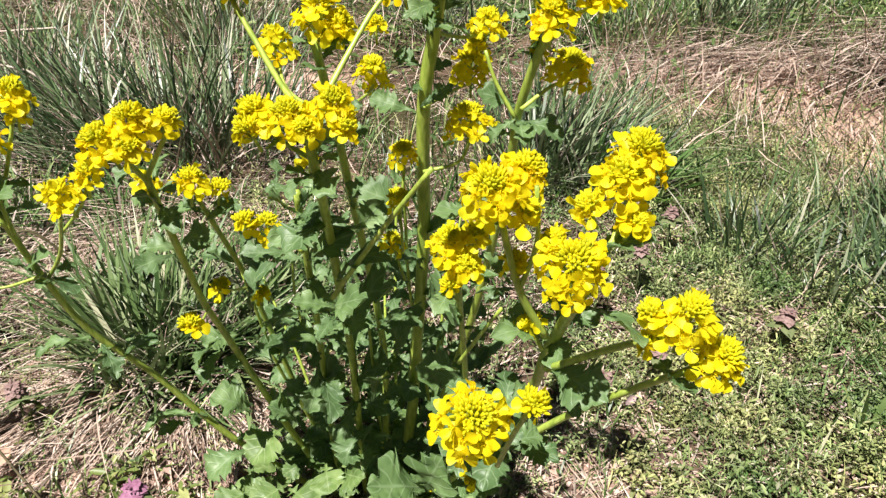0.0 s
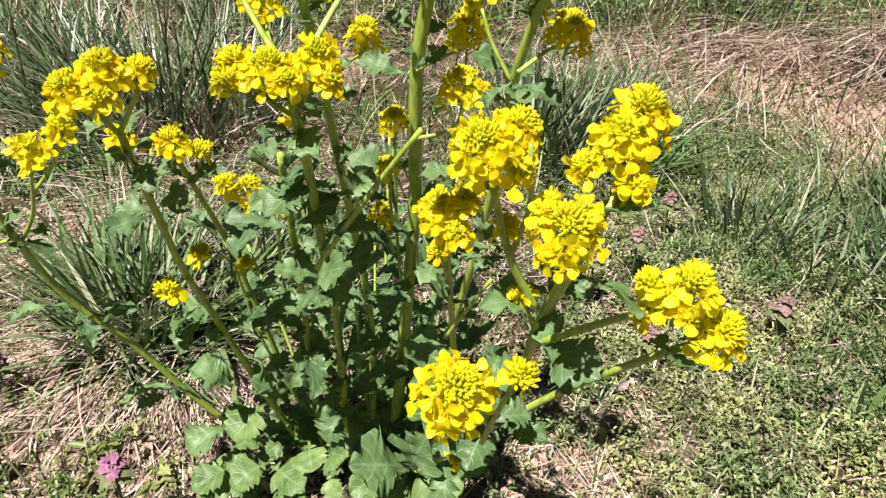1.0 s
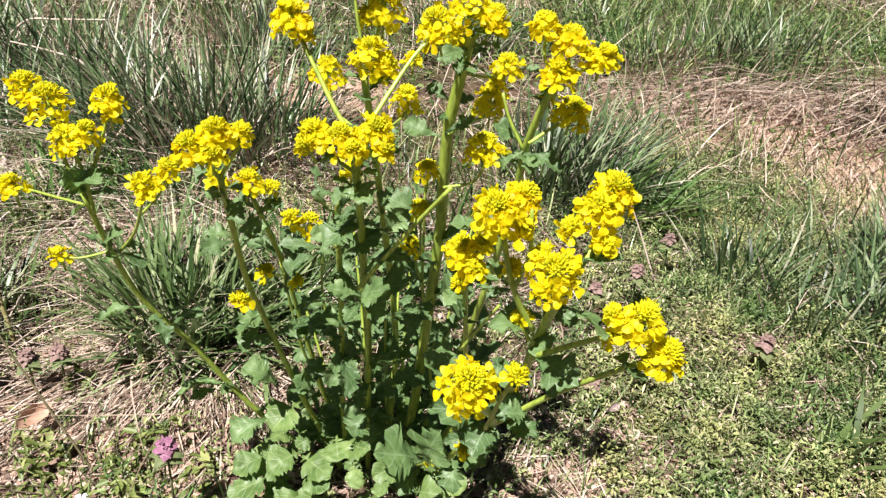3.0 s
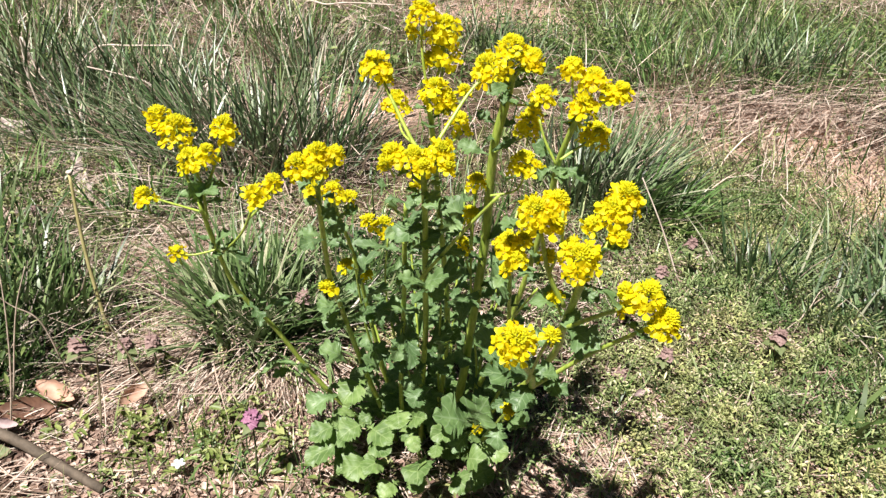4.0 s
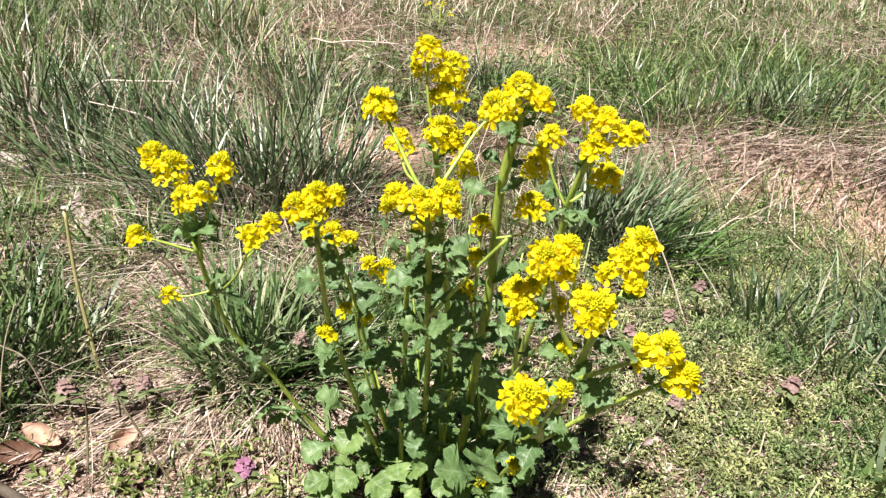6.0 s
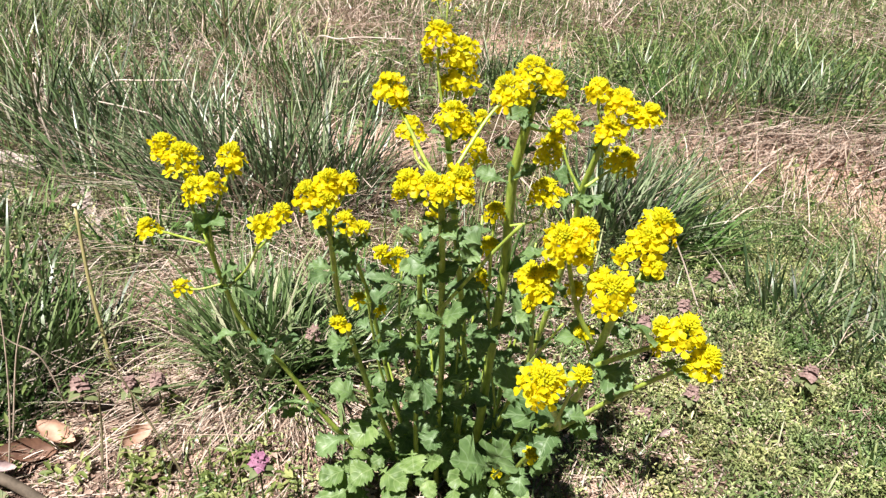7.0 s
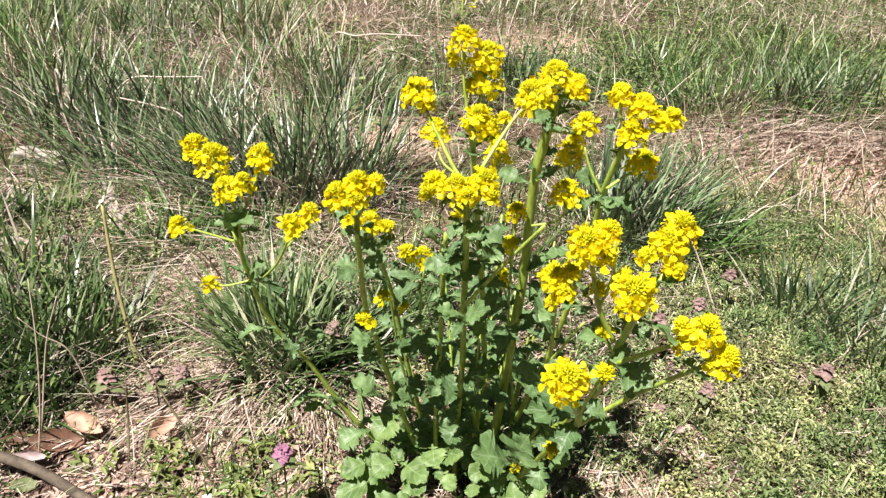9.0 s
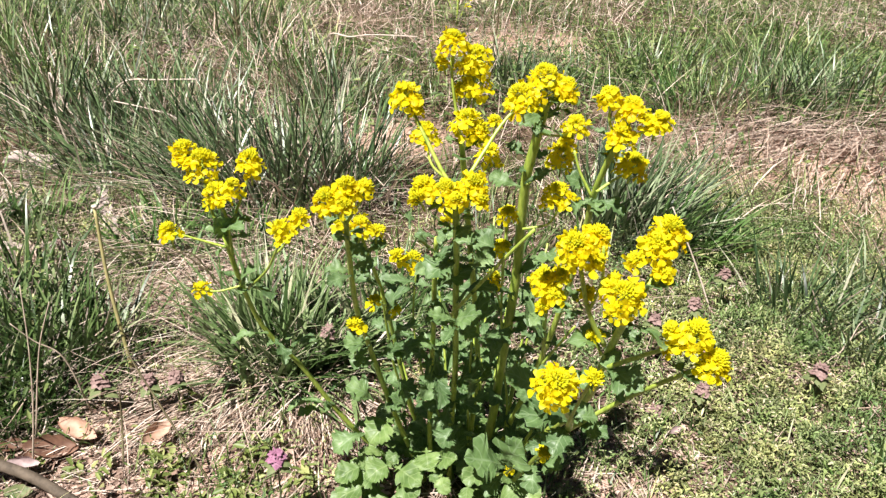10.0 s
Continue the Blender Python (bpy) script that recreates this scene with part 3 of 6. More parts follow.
flower_head(0.193, 0.375, 0.404, 0.0039, 4, 0.8, -0.4, -0.2)
flower_head(0.194, 0.375, 0.390, 0.0033, 3, 0.6, -0.2, 0.0)
flower_head(0.164, 0.370, 0.426, 0.0131, 25, 1.0, 0.0, -0.5)
flower_head(0.159, 0.400, 0.418, 0.0060, 8, 0.9, -0.2, 0.0)
flower_head(0.186, 0.400, 0.456, 0.0117, 23, 1.3, 0.1, -0.2)
flower_head(0.180, 0.390, 0.450, 0.0102, 16, 0.9, 0.0, -0.4)
flower_head(0.168, 0.385, 0.440, 0.0064, 8, 0.9, -0.4, -0.3)
flower_head(0.185, 0.385, 0.435, 0.0051, 7, 0.8, 0.3, -0.2)
flower_head(0.134, 0.385, 0.446, 0.0120, 25, 1.1, -0.1, -0.4)
flower_head(0.147, 0.400, 0.447, 0.0084, 17, 0.9, 0.3, -0.1)
flower_head(0.147, 0.390, 0.435, 0.0058, 8, 0.9, 0.3, -0.3)
flower_head(0.117, 0.437, 0.395, 0.0109, 19, 0.9, -0.2, -0.2)
flower_head(0.128, 0.435, 0.400, 0.0072, 10, 0.9, 0.1, -0.2)
flower_head(0.125, 0.430, 0.386, 0.0073, 10, 0.7, 0.0, -0.5)
flower_head(0.144, 0.400, 0.408, 0.0044, 6, 1.3, 0.0, -0.2)
flower_head(0.118, 0.430, 0.376, 0.0044, 3, 0.8, -0.3, 0.0)
flower_head(0.118, 0.550, 0.411, 0.0147, 21, 0.9, 0.0, -0.2)
flower_head(0.079, 0.570, 0.381, 0.0091, 10, 1.0, 0.0, -0.2)
flower_head(0.077, 0.560, 0.353, 0.0078, 4, 1.0, 0.0, 0.0)
flower_head(0.070, 0.575, 0.315, 0.0096, 8, 0.9, 0.1, 0.0)
flower_head(0.065, 0.450, 0.451, 0.0107, 19, 1.1, 0.2, -0.2)
flower_head(0.048, 0.440, 0.449, 0.0106, 17, 0.9, 0.0, -0.3)
flower_head(0.031, 0.450, 0.446, 0.0102, 15, 0.9, -0.3, -0.2)
flower_head(0.029, 0.445, 0.439, 0.0072, 5, 0.8, -0.4, -0.2)
flower_head(0.056, 0.435, 0.445, 0.0063, 7, 0.7, 0.0, -0.5)
flower_head(0.071, 0.445, 0.442, 0.0054, 6, 0.7, 0.3, -0.3)
flower_head(0.045, 0.480, 0.412, 0.0059, 6, 0.9, 0.0, 0.0)
flower_head(0.015, 0.495, 0.367, 0.0092, 8, 0.9, 0.1, -0.1)
flower_head(0.001, 0.500, 0.365, 0.0055, 3, 0.9, -0.1, 0.0)
flower_head(-0.030, 0.430, 0.438, 0.0109, 17, 0.9, -0.3, -0.3)
flower_head(-0.018, 0.435, 0.446, 0.0101, 17, 1.0, 0.0, -0.2)
flower_head(-0.009, 0.450, 0.440, 0.0082, 10, 0.9, 0.3, 0.0)
flower_head(-0.017, 0.430, 0.435, 0.0079, 8, 0.7, 0.1, -0.5)
flower_head(-0.080, 0.470, 0.392, 0.0107, 15, 0.9, -0.3, -0.2)
flower_head(-0.069, 0.480, 0.399, 0.0091, 10, 0.9, 0.1, 0.0)
flower_head(-0.034, 0.520, 0.379, 0.0109, 13, 1.0, 0.1, 0.0)
flower_head(-0.022, 0.530, 0.369, 0.0062, 3, 0.9, 0.2, 0.0)
flower_head(-0.034, 0.470, 0.401, 0.0082, 7, 1.0, 0.0, 0.0)
flower_head(-0.024, 0.469, 0.317, 0.0066, 5, 0.8, -0.2, 0.0)
flower_head(-0.016, 0.496, 0.324, 0.0052, 4, 0.8, 0.0, 0.0)
branch(0.0009, 0.0007, (-0.025, 0.566, 0.279), (-0.021, 0.530, 0.300), (-0.017, 0.500, 0.319))
flower_head(-0.013, 0.550, 0.285, 0.0053, 4, 0.8, 0.0, 0.0)
flower_head(0.100, 0.555, 0.124, 0.0060, 3, 0.8, 0.0, -0.2)
flower_head(0.131, 0.455, 0.232, 0.0057, 4, 0.7, 0.2, -0.3)
flower_head(0.153, 0.410, 0.373, 0.0043, 4, 1.0, 0.0, 0.0)
flower_head(0.033, 0.530, 0.527, 0.0112, 17, 1.0, -0.1, 0.0)
flower_head(0.049, 0.540, 0.514, 0.0139, 23, 1.1, 0.1, 0.0)
flower_head(0.049, 0.540, 0.498, 0.0131, 15, 1.3, 0.0, 0.0)
flower_head(0.026, 0.530, 0.511, 0.0040, 5, 1.6, -0.3, 0.0)
flower_head(0.039, 0.540, 0.489, 0.0050, 4, 1.5, 0.0, 0.0)
flower_head(0.014, 0.470, 0.502, 0.0114, 19, 1.1, -0.1, 0.0)
flower_head(0.021, 0.470, 0.491, 0.0051, 5, 0.8, 0.0, 0.0)
flower_head(0.009, 0.560, 0.448, 0.0114, 15, 1.0, 0.0, 0.0)
flower_head(0.053, 0.490, 0.481, 0.0129, 21, 1.0, 0.0, 0.0)
flower_head(0.062, 0.490, 0.475, 0.0068, 8, 0.9, 0.2, -0.2)
flower_head(0.057, 0.600, 0.422, 0.0121, 13, 1.0, 0.0, 0.0)
flower_head(0.058, 0.610, 0.446, 0.0075, 6, 0.9, 0.0, 0.0)
flower_head(0.100, 0.550, 0.501, 0.0166, 25, 0.9, 0.0, -0.1)
flower_head(0.086, 0.505, 0.498, 0.0123, 19, 1.2, -0.2, -0.1)
flower_head(0.116, 0.550, 0.494, 0.0124, 19, 0.9, 0.3, 0.0)
flower_head(0.093, 0.550, 0.479, 0.0084, 8, 0.9, 0.0, -0.3)
flower_head(0.126, 0.600, 0.453, 0.0114, 15, 0.9, 0.1, 0.0)
flower_head(0.117, 0.600, 0.427, 0.0139, 17, 1.1, 0.0, 0.0)
flower_head(0.120, 0.600, 0.439, 0.0083, 8, 1.0, 0.0, 0.0)
flower_head(0.146, 0.490, 0.506, 0.0097, 15, 0.9, -0.1, 0.0)
flower_head(0.161, 0.490, 0.500, 0.0108, 19, 0.9, 0.0, 0.0)
flower_head(0.156, 0.485, 0.483, 0.0104, 17, 1.0, 0.0, -0.1)
flower_head(0.180, 0.490, 0.493, 0.0090, 15, 1.1, 0.2, 0.0)
flower_head(0.172, 0.490, 0.492, 0.0053, 6, 0.8, 0.0, 0.0)
flower_head(0.170, 0.525, 0.450, 0.0126, 19, 0.9, 0.1, -0.2)
flower_head(0.153, 0.520, 0.458, 0.0040, 4, 1.0, -0.3, 0.0)
flower_head(-0.174, 0.510, 0.432, 0.0118, 15, 1.0, -0.2, 0.0)
flower_head(-0.157, 0.505, 0.426, 0.0152, 21, 1.1, 0.0, -0.1)
flower_head(-0.145, 0.500, 0.403, 0.0133, 19, 1.0, -0.1, -0.2)
flower_head(-0.131, 0.500, 0.409, 0.0088, 6, 1.0, 0.2, 0.0)
flower_head(-0.119, 0.510, 0.429, 0.0114, 17, 0.9, 0.1, 0.0)
flower_head(-0.118, 0.510, 0.416, 0.0053, 4, 0.7, 0.1, 0.0)
flower_head(-0.191, 0.500, 0.364, 0.0103, 10, 1.1, -0.2, 0.0)
flower_head(-0.174, 0.510, 0.306, 0.0083, 8, 0.9, -0.3, 0.0)
leaf((-0.089, 0.600, 0.129), (-0.139, 0.580, 0.122), 0.42, "toothed")
leaf((-0.036, 0.560, 0.171), (-0.061, 0.550, 0.194), 0.95, "toothed")
leaf((0.026, 0.530, 0.245), (0.023, 0.510, 0.220), 0.60, "toothed")
leaf((0.026, 0.530, 0.239), (0.039, 0.500, 0.221), 0.60, "toothed")
leaf((0.025, 0.530, 0.236), (0.042, 0.520, 0.231), 0.60, "toothed")
leaf((-0.021, 0.495, 0.289), (-0.030, 0.475, 0.279), 0.85, "toothed")
leaf((-0.021, 0.500, 0.280), (-0.030, 0.480, 0.264), 0.50, "toothed")
leaf((-0.026, 0.470, 0.359), (-0.040, 0.450, 0.361), 0.60, "toothed")
leaf((-0.017, 0.540, 0.279), (0.002, 0.540, 0.316), 0.45, "toothed")
leaf((-0.019, 0.550, 0.249), (0.014, 0.540, 0.278), 0.50, "toothed")
leaf((-0.137, 0.518, 0.310), (-0.103, 0.498, 0.312), 0.55, "toothed")
leaf((-0.138, 0.518, 0.310), (-0.120, 0.508, 0.334), 0.50, "toothed")
leaf((-0.143, 0.520, 0.311), (-0.163, 0.520, 0.319), 0.50, "toothed")
leaf((-0.147, 0.510, 0.358), (-0.145, 0.490, 0.384), 0.70, "toothed")
leaf((-0.145, 0.510, 0.359), (-0.121, 0.510, 0.376), 0.50, "toothed")
leaf((-0.145, 0.510, 0.359), (-0.119, 0.490, 0.378), 0.50, "toothed")
leaf((-0.127, 0.535, 0.252), (-0.156, 0.515, 0.248), 0.50, "toothed")
leaf((-0.121, 0.535, 0.247), (-0.104, 0.515, 0.233), 0.50, "toothed")
leaf((-0.114, 0.540, 0.227), (-0.083, 0.540, 0.251), 0.50, "toothed")
leaf((0.144, 0.510, 0.423), (0.168, 0.500, 0.418), 0.60, "toothed")
leaf((0.144, 0.510, 0.425), (0.131, 0.510, 0.410), 0.50, "toothed")
leaf((0.105, 0.530, 0.396), (0.098, 0.530, 0.407), 0.80, "toothed")
leaf((0.105, 0.530, 0.396), (0.114, 0.520, 0.408), 0.50, "toothed")
leaf((0.089, 0.550, 0.412), (0.062, 0.550, 0.419), 0.60, "toothed")
leaf((0.091, 0.550, 0.415), (0.110, 0.550, 0.429), 0.45, "toothed")
leaf((0.103, 0.550, 0.473), (0.122, 0.550, 0.475), 0.45, "toothed")
leaf((0.102, 0.550, 0.472), (0.084, 0.530, 0.468), 0.50, "toothed")
leaf((0.102, 0.550, 0.469), (0.100, 0.530, 0.459), 0.40, "toothed")
leaf((0.100, 0.550, 0.464), (0.118, 0.550, 0.455), 0.50, "toothed")
leaf((0.033, 0.495, 0.374), (0.024, 0.485, 0.394), 0.60, "toothed")
leaf((0.033, 0.495, 0.374), (0.044, 0.495, 0.389), 0.50, "toothed")
leaf((0.033, 0.497, 0.368), (0.020, 0.477, 0.362), 0.50, "toothed")
leaf((0.053, 0.460, 0.411), (0.041, 0.450, 0.418), 0.50, "toothed")
leaf((0.053, 0.460, 0.415), (0.067, 0.450, 0.425), 0.50, "toothed")
leaf((0.053, 0.460, 0.413), (0.045, 0.440, 0.408), 0.50, "toothed")
leaf((0.034, 0.500, 0.342), (0.062, 0.500, 0.361), 0.60, "toothed")
leaf((0.050, 0.500, 0.329), (0.083, 0.490, 0.352), 0.50, "toothed")
leaf((0.056, 0.530, 0.345), (0.073, 0.530, 0.367), 0.70, "toothed")
leaf((0.055, 0.530, 0.360), (0.062, 0.530, 0.381), 0.60, "toothed")
leaf((0.138, 0.430, 0.407), (0.109, 0.420, 0.415), 0.42, "toothed")
leaf((0.119, 0.437, 0.368), (0.112, 0.417, 0.367), 0.55, "toothed")
leaf((0.146, 0.420, 0.382), (0.129, 0.410, 0.385), 0.35, "toothed")
leaf((0.144, 0.420, 0.384), (0.132, 0.420, 0.399), 0.40, "toothed")
leaf((0.122, 0.450, 0.311), (0.104, 0.450, 0.313), 0.50, "toothed")
leaf((0.123, 0.460, 0.278), (0.104, 0.450, 0.287), 0.50, "toothed")
leaf((0.053, 0.480, 0.325), (0.031, 0.470, 0.335), 0.50, "toothed")
leaf((0.053, 0.480, 0.323), (0.074, 0.460, 0.346), 0.55, "toothed")
leaf((0.053, 0.480, 0.320), (0.047, 0.460, 0.317), 0.50, "toothed")
leaf((0.052, 0.490, 0.312), (0.072, 0.470, 0.320), 0.50, "toothed")
leaf((0.057, 0.550, 0.200), (0.073, 0.540, 0.232), 0.70, "toothed")
leaf((0.075, 0.550, 0.240), (0.085, 0.550, 0.266), 0.60, "toothed")
leaf((-0.008, 0.550, 0.226), (0.005, 0.550, 0.247), 0.60, "toothed")
leaf((0.001, 0.550, 0.189), (-0.005, 0.540, 0.216), 0.70, "toothed")
leaf((0.001, 0.550, 0.176), (-0.016, 0.540, 0.197), 0.70, "toothed")
leaf((-0.023, 0.460, 0.390), (-0.032, 0.450, 0.402), 0.60, "toothed")
leaf((-0.024, 0.460, 0.392), (-0.006, 0.440, 0.390), 0.50, "toothed")
leaf((-0.033, 0.530, 0.348), (-0.015, 0.530, 0.358), 0.50, "toothed")
leaf((-0.033, 0.530, 0.351), (-0.044, 0.530, 0.365), 0.50, "toothed")
leaf((-0.020, 0.530, 0.315), (-0.032, 0.520, 0.332), 0.50, "toothed")
leaf((0.206, 0.385, 0.368), (0.211, 0.365, 0.376), 0.50, "toothed")
leaf((0.206, 0.385, 0.367), (0.197, 0.375, 0.380), 0.40, "toothed")
leaf((0.208, 0.380, 0.374), (0.214, 0.370, 0.386), 0.45, "toothed")
leaf((0.052, 0.490, 0.429), (0.036, 0.490, 0.435), 0.50, "toothed")
leaf((0.056, 0.490, 0.429), (0.071, 0.490, 0.436), 0.50, "toothed")
leaf((0.036, 0.600, 0.085), (0.053, 0.600, 0.106), 0.66, "rounded")
leaf((-0.041, 0.620, 0.052), (-0.061, 0.605, 0.066), 0.66, "rounded")
leaf((-0.042, 0.600, 0.053), (-0.050, 0.593, 0.067), 0.76, "rounded")
leaf((-0.047, 0.595, 0.146), (-0.070, 0.575, 0.168), 0.72, "toothed", OPEN)
leaf((-0.021, 0.585, 0.136), (-0.040, 0.555, 0.123), 0.70, "rounded", OPEN)
leaf((-0.052, 0.585, 0.110), (-0.080, 0.560, 0.099), 0.64, "toothed", OPEN)
leaf((-0.044, 0.570, 0.084), (-0.074, 0.545, 0.076), 0.52, "rounded", OPEN)
leaf((-0.015, 0.565, 0.096), (-0.040, 0.540, 0.089), 0.59, "rounded", OPEN)
leaf((-0.017, 0.565, 0.091), (0.018, 0.540, 0.096), 0.55, "rounded", OPEN)
leaf((0.017, 0.560, 0.126), (0.025, 0.535, 0.120), 0.78, "rounded", OPEN)
leaf((0.031, 0.555, 0.122), (0.051, 0.540, 0.134), 0.70, "rounded", OPEN)
leaf((0.044, 0.565, 0.155), (0.035, 0.545, 0.140), 0.81, "toothed", OPEN)
leaf((-0.036, 0.560, 0.068), (-0.074, 0.530, 0.059), 0.46, "rounded", OPEN)
leaf((-0.014, 0.560, 0.078), (0.017, 0.535, 0.085), 0.46, "rounded", OPEN)
leaf((0.034, 0.550, 0.107), (0.045, 0.530, 0.098), 0.55, "rounded", OPEN)
leaf((0.099, 0.500, 0.172), (0.065, 0.475, 0.197), 0.70, "toothed", OPEN)
leaf((0.101, 0.500, 0.171), (0.112, 0.485, 0.218), 0.61, "toothed", OPEN)
leaf((0.125, 0.495, 0.188), (0.126, 0.470, 0.172), 0.58, "toothed", OPEN)
leaf((0.086, 0.505, 0.162), (0.064, 0.480, 0.165), 0.55, "rounded", OPEN)
leaf((0.097, 0.505, 0.159), (0.085, 0.480, 0.151), 0.52, "toothed", OPEN)
leaf((0.065, 0.530, 0.119), (0.065, 0.510, 0.113), 0.59, "rounded", OPEN)
leaf((0.127, 0.495, 0.188), (0.147, 0.475, 0.200), 0.53, "toothed", OPEN)
leaf((0.147, 0.440, 0.277), (0.106, 0.420, 0.293), 0.42, "toothed", OPEN)
leaf((0.146, 0.440, 0.275), (0.136, 0.415, 0.264), 0.77, "toothed", OPEN)
leaf((0.146, 0.440, 0.276), (0.114, 0.430, 0.305), 0.47, "toothed", OPEN)
leaf((0.147, 0.440, 0.277), (0.159, 0.425, 0.301), 0.51, "toothed", OPEN)
leaf((0.150, 0.440, 0.275), (0.174, 0.420, 0.284), 0.44, "toothed", OPEN)
leaf((0.164, 0.415, 0.345), (0.187, 0.392, 0.346), 0.59, "toothed", OPEN)
leaf((0.165, 0.415, 0.344), (0.177, 0.400, 0.329), 0.31, "toothed", OPEN)
leaf((0.159, 0.420, 0.356), (0.136, 0.402, 0.369), 0.42, "toothed", OPEN)
leaf((0.144, 0.430, 0.375), (0.133, 0.420, 0.374), 0.47, "toothed", OPEN)
leaf((0.019, 0.585, 0.181), (0.034, 0.570, 0.200), 0.64, "toothed", OPEN)
leaf((0.018, 0.585, 0.176), (0.020, 0.565, 0.165), 0.72, "toothed", OPEN)
leaf((-0.024, 0.590, 0.142), (-0.002, 0.575, 0.177), 0.53, "toothed", OPEN)
leaf((-0.048, 0.585, 0.224), (-0.067, 0.565, 0.229), 0.72, "toothed", OPEN)
leaf((-0.046, 0.590, 0.202), (-0.058, 0.575, 0.199), 0.59, "toothed", OPEN)
leaf((0.060, 0.580, 0.212), (0.076, 0.570, 0.212), 0.59, "rounded", OPEN)
leaf((-0.107, 0.600, 0.121), (-0.124, 0.580, 0.123), 0.42, "toothed", OPEN)
leaf((0.033, 0.497, 0.371), (0.051, 0.487, 0.381), 0.85, "toothed", OPEN)
leaf((0.050, 0.490, 0.372), (0.032, 0.466, 0.366), 0.72, "toothed", OPEN)
leaf((-0.006, 0.603, 0.285), (-0.041, 0.590, 0.289), 0.62, "toothed")
leaf((-0.007, 0.620, 0.207), (-0.042, 0.606, 0.226), 0.75, "toothed")
leaf((0.044, 0.534, 0.288), (0.022, 0.510, 0.303), 0.75, "toothed", OPEN)
leaf((0.044, 0.534, 0.288), (0.080, 0.514, 0.319), 0.65, "toothed", OPEN)
leaf((0.076, 0.593, 0.327), (0.044, 0.586, 0.347), 0.72, "toothed")
leaf((0.076, 0.613, 0.256), (0.033, 0.600, 0.283), 0.80, "toothed")
leaf((0.120, 0.477, 0.330), (0.105, 0.455, 0.351), 0.85, "toothed", OPEN)
leaf((0.013, 0.593, 0.159), (0.033, 0.573, 0.209), 0.72, "toothed", OPEN)
leaf((0.038, 0.581, 0.190), (0.069, 0.561, 0.227), 0.68, "toothed", OPEN)
leaf((0.037, 0.593, 0.164), (0.028, 0.562, 0.133), 0.62, "toothed")
leaf((0.087, 0.603, 0.302), (0.110, 0.596, 0.322), 0.80, "toothed")
leaf((0.079, 0.626, 0.209), (0.050, 0.612, 0.200), 0.80, "toothed")
leaf((0.084, 0.615, 0.250), (0.122, 0.600, 0.262), 0.75, "toothed")
leaf((0.086, 0.608, 0.275), (0.064, 0.578, 0.300), 0.75, "toothed")
leaf((-0.027, 0.575, 0.215), (0.008, 0.560, 0.236), 0.72, "toothed")
leaf((0.030, 0.560, 0.235), (0.004, 0.540, 0.256), 0.72, "toothed")
leaf((0.056, 0.590, 0.240), (0.090, 0.560, 0.258), 0.75, "toothed")
leaf((0.122, 0.550, 0.222), (0.090, 0.530, 0.250), 0.72, "toothed")


def stalk_leaves(x, y, z, count, reach, spin):
    """Leaves in a spiral round one height of a stalk."""
    for i in range(count):
        a = spin + i * 2.4
        L = reach * rng.uniform(0.6, 1.1)
        p = Vector((x, y, z + i * 0.006))
        d = Vector((math.cos(a), math.sin(a), rng.uniform(-0.15, 0.5))).normalized()
        q = p + d * L
        q.z = max(q.z, 0.012)
        leaf(p, q, rng.uniform(0.5, 0.75), "toothed" if z > 0.07 else "rounded")


stalk_leaves(-0.028, 0.645, 0.012, 4, 0.031, 3.3)
stalk_leaves(-0.051, 0.633, 0.046, 4, 0.031, 3.6)
stalk_leaves(-0.076, 0.616, 0.089, 1, 0.031, 0.4)
stalk_leaves(-0.097, 0.599, 0.135, 2, 0.033, 5.0)
stalk_leaves(-0.127, 0.569, 0.213, 2, 0.026, 1.4)
stalk_leaves(-0.008, 0.635, 0.035, 4, 0.031, 2.8)
stalk_leaves(-0.013, 0.626, 0.060, 4, 0.031, 2.9)
stalk_leaves(-0.018, 0.614, 0.089, 1, 0.031, 0.9)
stalk_leaves(-0.027, 0.587, 0.154, 1, 0.033, 5.2)
stalk_leaves(-0.033, 0.556, 0.221, 2, 0.026, 4.4)
stalk_leaves(0.006, 0.647, 0.025, 4, 0.031, 0.4)
stalk_leaves(-0.000, 0.639, 0.058, 4, 0.031, 3.5)
stalk_leaves(-0.005, 0.634, 0.079, 1, 0.031, 0.2)
stalk_leaves(-0.016, 0.608, 0.161, 1, 0.033, 2.8)
stalk_leaves(-0.021, 0.585, 0.227, 2, 0.026, 5.3)
stalk_leaves(0.002, 0.641, 0.046, 4, 0.031, 5.5)
stalk_leaves(-0.008, 0.628, 0.097, 1, 0.033, 4.8)
stalk_leaves(-0.022, 0.604, 0.168, 1, 0.033, 5.6)
stalk_leaves(0.012, 0.635, 0.031, 4, 0.031, 0.6)
stalk_leaves(0.011, 0.632, 0.039, 4, 0.031, 1.3)
stalk_leaves(0.011, 0.614, 0.099, 1, 0.031, 2.6)
stalk_leaves(0.013, 0.595, 0.154, 1, 0.033, 1.8)
stalk_leaves(0.018, 0.571, 0.220, 2, 0.026, 2.3)
stalk_leaves(0.029, 0.646, 0.016, 4, 0.031, 3.5)
stalk_leaves(0.030, 0.634, 0.053, 4, 0.031, 5.4)
stalk_leaves(0.032, 0.621, 0.090, 1, 0.031, 5.6)
stalk_leaves(0.036, 0.594, 0.161, 1, 0.033, 5.9)
stalk_leaves(0.041, 0.566, 0.225, 2, 0.026, 1.0)
stalk_leaves(0.046, 0.652, 0.031, 4, 0.031, 5.8)
stalk_leaves(0.049, 0.644, 0.062, 4, 0.031, 3.4)
stalk_leaves(0.051, 0.637, 0.091, 1, 0.031, 1.3)
